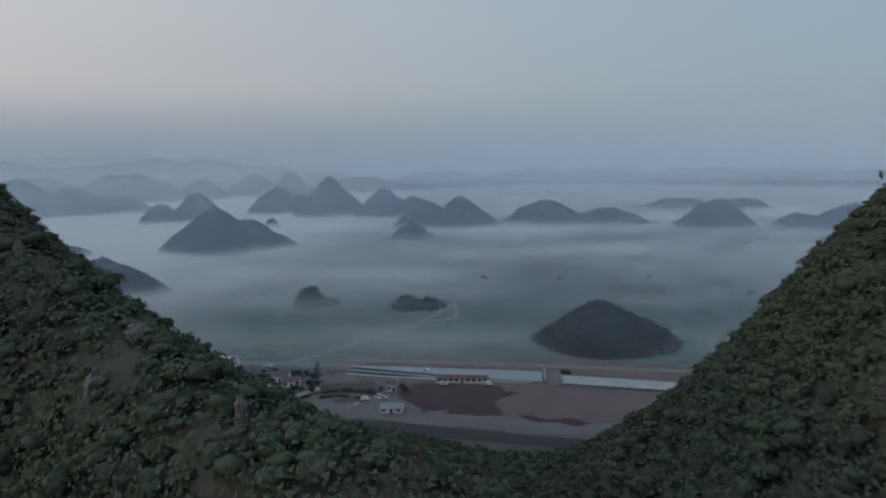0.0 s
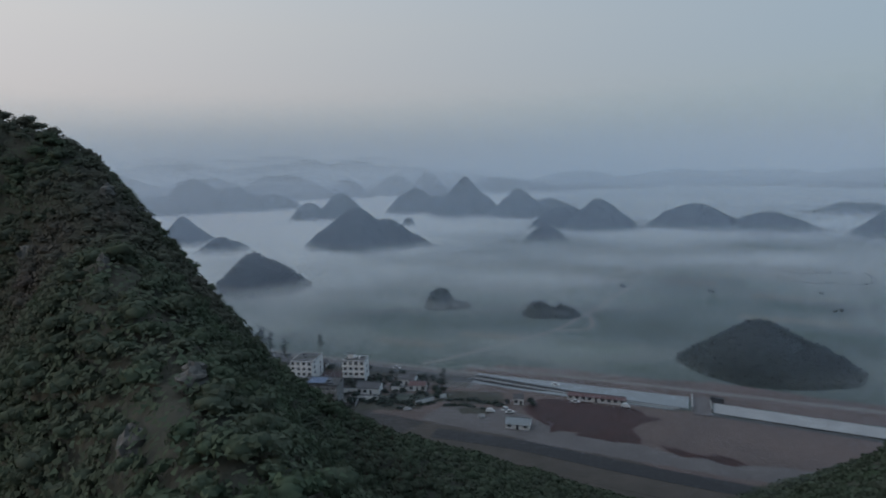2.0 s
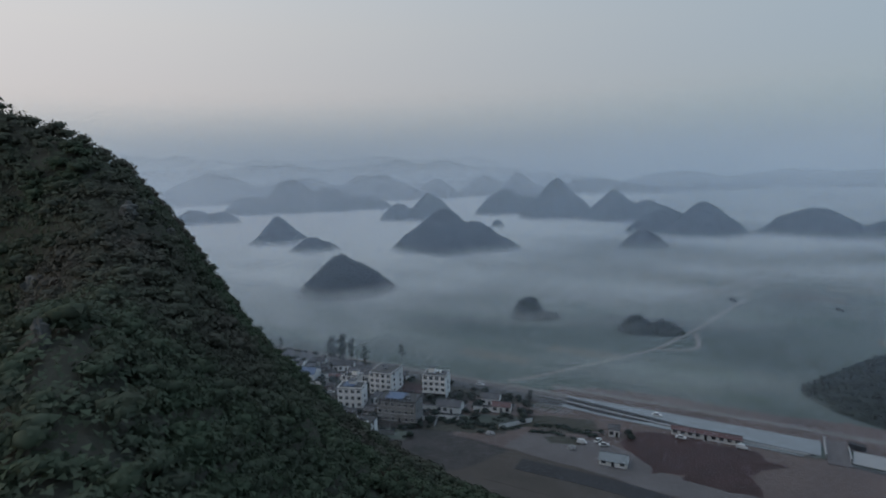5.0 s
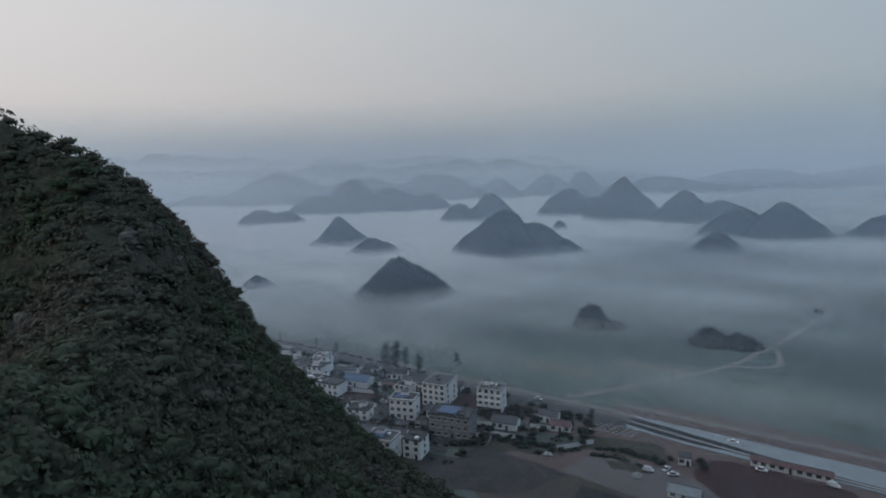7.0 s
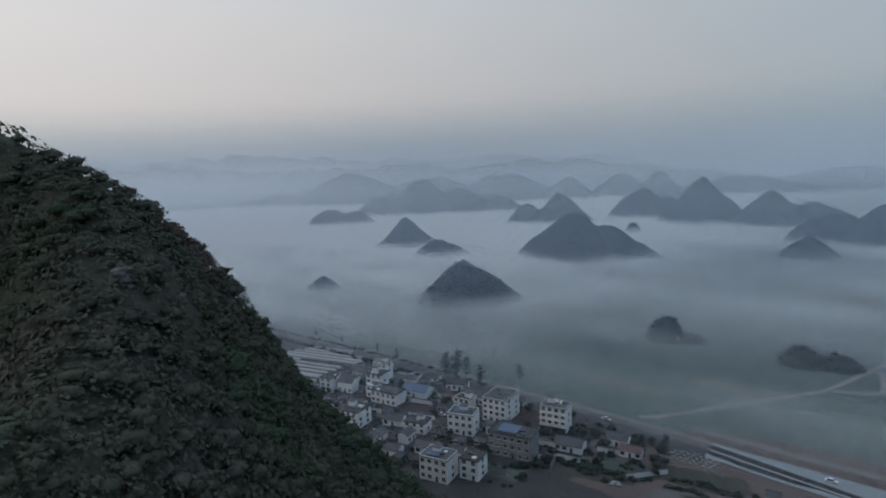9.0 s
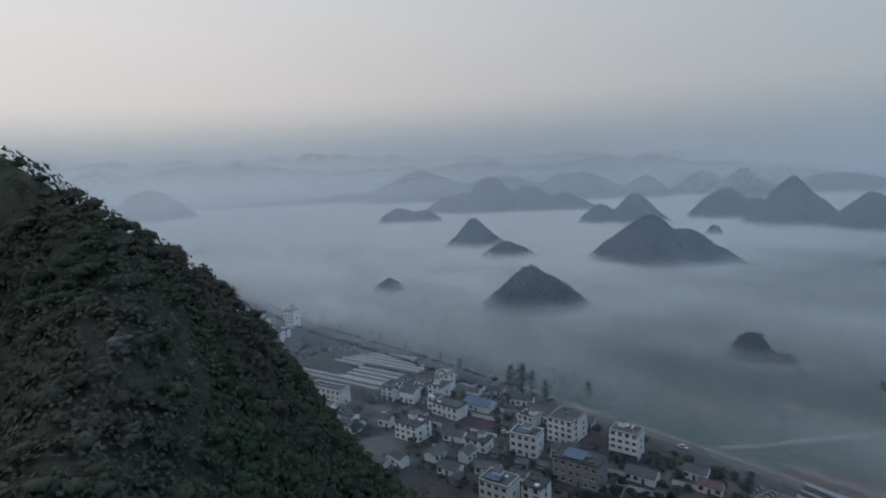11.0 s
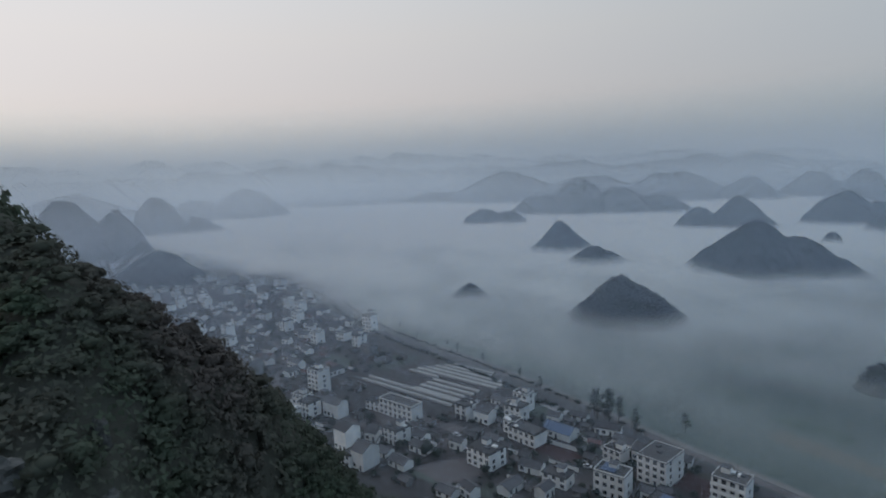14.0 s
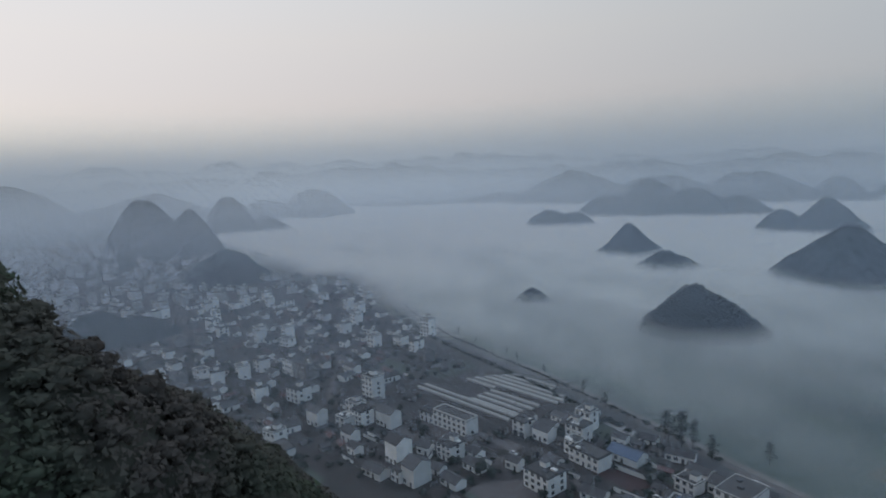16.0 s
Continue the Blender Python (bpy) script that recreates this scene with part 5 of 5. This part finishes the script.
def car(x, y, rot, van=False):
    t = thing("car", pose(x, y, .09, 0, 0, rot), "white van parked by the roadside" if van else "pale small car on the road", "car", "cars")
    h = 1.0 if van else .62
    bm = bm_boxes((-2.1, 2.1, -.85, .85, .32, .92))
    bmesh.ops.bevel(bm, geom=list(bm.edges), offset=.14, segments=2, affect="EDGES")
    part("body", bm, CAR_PAINT, t)
    bm = bm_boxes((-1.9 if van else -1.3, 1.2 if van else .9, -.76, .76, .90, .90 + h))
    for v in bm.verts:
        if v.co.z > 1.2:
            v.co.x *= .82
            v.co.y *= .88
    part("cabin", bm, GLASS if not van else CAR_PAINT, t)
    part("car_roof", bm_boxes((-1.5 if van else -1.0, .9 if van else .66, -.62, .62, .90 + h, .95 + h)), CAR_PAINT, t)
    for wx in (-1.3, 1.3):
        for wy in (-.8, .8):
            bm = bmesh.new()
            bmesh.ops.create_cone(bm, cap_ends=True, segments=14, radius1=.32, radius2=.32, depth=.2, matrix=pose(wx, wy, .32, 90, 0, 0))
            part("wheel", bm, RUBBER, t)
    return t


for x, y, r, v in ((-96, 308, -6, False), (-6, 300, -7, False), (28, 279.0, -8, True), (5, 280, -6, False), (-33, 261, 5, True), (-27, 265, 70, False), (-24, 262, 20, False), (-150, 311, -5, False), (-166, 271, 20, False), (-228, 249, 15, False)):
    car(x, y, r, v)


def wall_run(x0, y0, x1, y1, h=2.2, face=None):
    n = math.hypot(x1 - x0, y1 - y0)
    t = thing("compound_wall", pose(x0, y0, 0, 0, 0, math.degrees(math.atan2(y1 - y0, x1 - x0))), "bare grey courtyard wall with a dark coping" if face else "white plastered courtyard wall with a dark coping", "wall", "courtyard walls")
    part("wall", bm_boxes((0, n, -.12, .12, 0, h)), face or PLASTER, t)
    part("coping", bm_boxes((-.1, n + .1, -.22, .22, h, h + .18)), TRIM, t)


for q in ((-192, 276, -177, 279), (-177, 279, -176, 290), (-188, 290, -160, 288), (-104, 262, -90, 264), (-70, 262, -58, 274), (-205, 255, -190, 258), (-240, 231, -226, 235), (-180, 262, -166, 265), (-262, 232, -246, 214), (-330, 205, -312, 212), (-120, 268, -104, 271), (-88, 277, -70, 280)):
    wall_run(*q)
made = 0
while made < 34:
    x = rng.uniform(-420, -75)
    y = rng.uniform(lower_edge(x), upper_edge(x))
    n, a = rng.uniform(5, 14), radians(12 + rng.choice([0, 90]))
    x1, y1 = x + n * math.cos(a), y + n * math.sin(a)
    if any(math.hypot(u - e, v - f) < g * .9 for u, v in ((x, y), (x1, y1), ((x + x1) / 2, (y + y1) / 2)) for e, f, g in taken) or GREEN_X[0] < x < GREEN_X[1] and GREEN_Y[0] < y < GREEN_Y[1]:
        continue
    wall_run(x, y, x1, y1, rng.uniform(1.6, 2.4), RAW if made % 3 else None)
    made += 1
for k in range(8):
    for j in range(4):
        b = thing("precast_slab", pose(-63 + k * 2.5 + j * .8, 287.5 + j * 2.4 - k * .1, .06, 0, 0, 38 if k % 2 else -38), "pale precast concrete slab stacked in a row", "slab", "rows of slabs")
        part("slab", bm_boxes((-.95, .95, -.22, .22, 0, .4)), PALE_SLAB, b)
gate = thing("end_barrier", pose(58.5, 290, .3, 0, 0, 84), "white concrete barrier across the carriageway end", "barrier")
part("barrier", bm_boxes((-8.5, 8.5, -.3, .3, 0, 1.1), (-8.7, -8.3, -.4, .4, 0, 1.9), (8.3, 8.7, -.4, .4, 0, 1.9)), PALE_SLAB, gate)
gate = thing("end_barrier", pose(66.5, 288, .3, 0, 0, 84), "white concrete barrier at the slab end", "barrier")
part("barrier", bm_boxes((-7, 7, -.25, .25, 0, 1.0), (-7.2, -6.8, -.35, .35, 0, 1.7), (6.8, 7.2, -.35, .35, 0, 1.7)), PALE_SLAB, gate)
stack = thing("material_stack", pose(70, 294.5, .1, 0, 0, -9), "dark covered stack of building material", "stack")
part("cover", bm_boxes((-3, 3, -1.2, 1.2, 0, 2.0), (-2.7, -.3, -1.1, 1.1, 2.0, 2.3)), SHADE, stack)

patch("yard", [(-217, 214), (-196, 217), (-192, 236), (-205, 240), (-214, 230)], .06, YARD, "pale levelled yard below the round trees", "yard", 1.2, 2.0)
patch("yard", [(-287, 233), (-262, 229), (-256, 246), (-230, 250), (-232, 258), (-262, 252), (-284, 246)], .06, YARD, "open school yard of trodden earth", "yard", 1.0, 2.5)
patch("yard", [(-196, 266), (-174, 268), (-172, 279), (-192, 276)], .06, RED_EARTH, "dark red-brown courtyard", "yard", .8, 2.0)
patch("yard", [(-138, 284), (-118, 286), (-116, 298), (-136, 298)], .06, RED_EARTH, "dark red-brown plot beside the tall house", "yard", .8, 2.0)
patch("yard", [(-228, 306), (-208, 305), (-206, 311), (-226, 313)], .08, PALE_SLAB, "pale concrete apron by the road", "yard", .6, 2.0)


def rubble(x, y, size, count):
    """A heap of broken pale blocks."""
    bm = bmesh.new()
    for _ in range(count):
        u, v = rng.normal(0, size * .36), rng.normal(0, size * .22)
        k = rng.uniform(.25, .7)
        m = pose(x + u, y + v, .05 + k * .35 + max(0, .9 - math.hypot(u, v) / size) * rng.uniform(0, 1.3), rng.uniform(-40, 40), rng.uniform(-40, 40), rng.uniform(0, 180))
        one = bm_boxes((-k, k, -k * .7, k * .7, -k * .4, k * .4))
        vs = [bm.verts.new(m @ q.co) for q in one.verts]
        one.verts.index_update()
        for f in one.faces:
            bm.faces.new([vs[q.index] for q in f.verts])
        one.free()
    tagged(new("rubble_pile", to_mesh("rubble_pile", bm, PALE_SLAB)), "heap of broken pale concrete on the ground", "rubble", kind="stuff")


rubble(-190, 218, 6.5, 130)
rubble(-36, 255, 3.0, 40)
rubble(-72, 256, 3.0, 40)


def hedge(line, width, height, gap):
    """A ragged low hedge along a line."""
    V, Fc, base = [], [], 0
    for (ax, ay), (bx, by) in zip(line, line[1:]):
        n = max(1, int(math.hypot(bx - ax, by - ay) / gap))
        for i in range(n):
            if rng.random() < .22:
                continue
            v, f = SHRUBS_FAR[rng.integers(len(SHRUBS_FAR))]
            s = width * rng.uniform(.3, .6)
            t = (i + rng.random()) / n
            V.append(v * np.array([s, s, height * rng.uniform(.4, 1.1) / 2.2]) + np.array([ax + (bx - ax) * t + rng.normal() * .5, ay + (by - ay) * t + rng.normal() * .5, -.1]))
            Fc.append(f + base)
            base += len(v)
    tagged(new("hedge", np_mesh("hedge", np.concatenate(V), np.concatenate(Fc), [LEAF_MID], smooth=True)), "ragged dark hedge of low shrubs", "hedge", kind="stuff")


hedge([(x, y - 3.2) for x, y in ROADLINE if -560 < x < -150], 2.2, 2.6, 1.9)
hedge([(x + 2, y + 10.5) for x, y in ROADLINE if -560 < x < -170], 1.9, 2.0, 2.6)
hedge([(-100, 262), (-76, 256), (-62, 266)], 1.8, 1.8, 2.2)
hedge([(-56, 270), (-44, 273), (-30, 270)], 2.2, 1.5, 1.4)
hedge([(-58, 264), (-46, 266), (-36, 264)], 2.0, 1.2, 1.5)
hedge([(-96, 259), (-84, 263), (-70, 262)], 2.2, 1.4, 1.6)
spots = []
while len(spots) < 1000:
    x = -70 - 560 * rng.random() ** 1.2
    y = rng.uniform(lower_edge(x) - 3, upper_edge(x))
    if any(math.hypot(x - a, y - b) < r * .86 for a, b, r in taken) or GREEN_X[0] < x < GREEN_X[1] and GREEN_Y[0] < y < GREEN_Y[1] or x > -100 and y < 262:
        continue
    spots.append((x, y, -.2, rng.uniform(.4, 1.15)))
scatter("garden_shrubs", SHRUBS_FAR, spots, LEAF_MID, "low dark shrubs in yards and lanes", "shrubs")
hedge([(180, 636), (220, 638), (260, 637)], 3.0, 3.4, 3.2)
hedge([(172, 590), (208, 588), (244, 585)], 2.6, 2.6, 4.0)
hedge([(244, 585), (253, 610), (260, 637)], 2.6, 2.6, 4.2)
hedge([(340, 742), (362, 747), (386, 744)], 3.4, 3.4, 3.0)
hedge([(-492, 772), (-478, 775), (-466, 770)], 3.0, 3.4, 3.0)
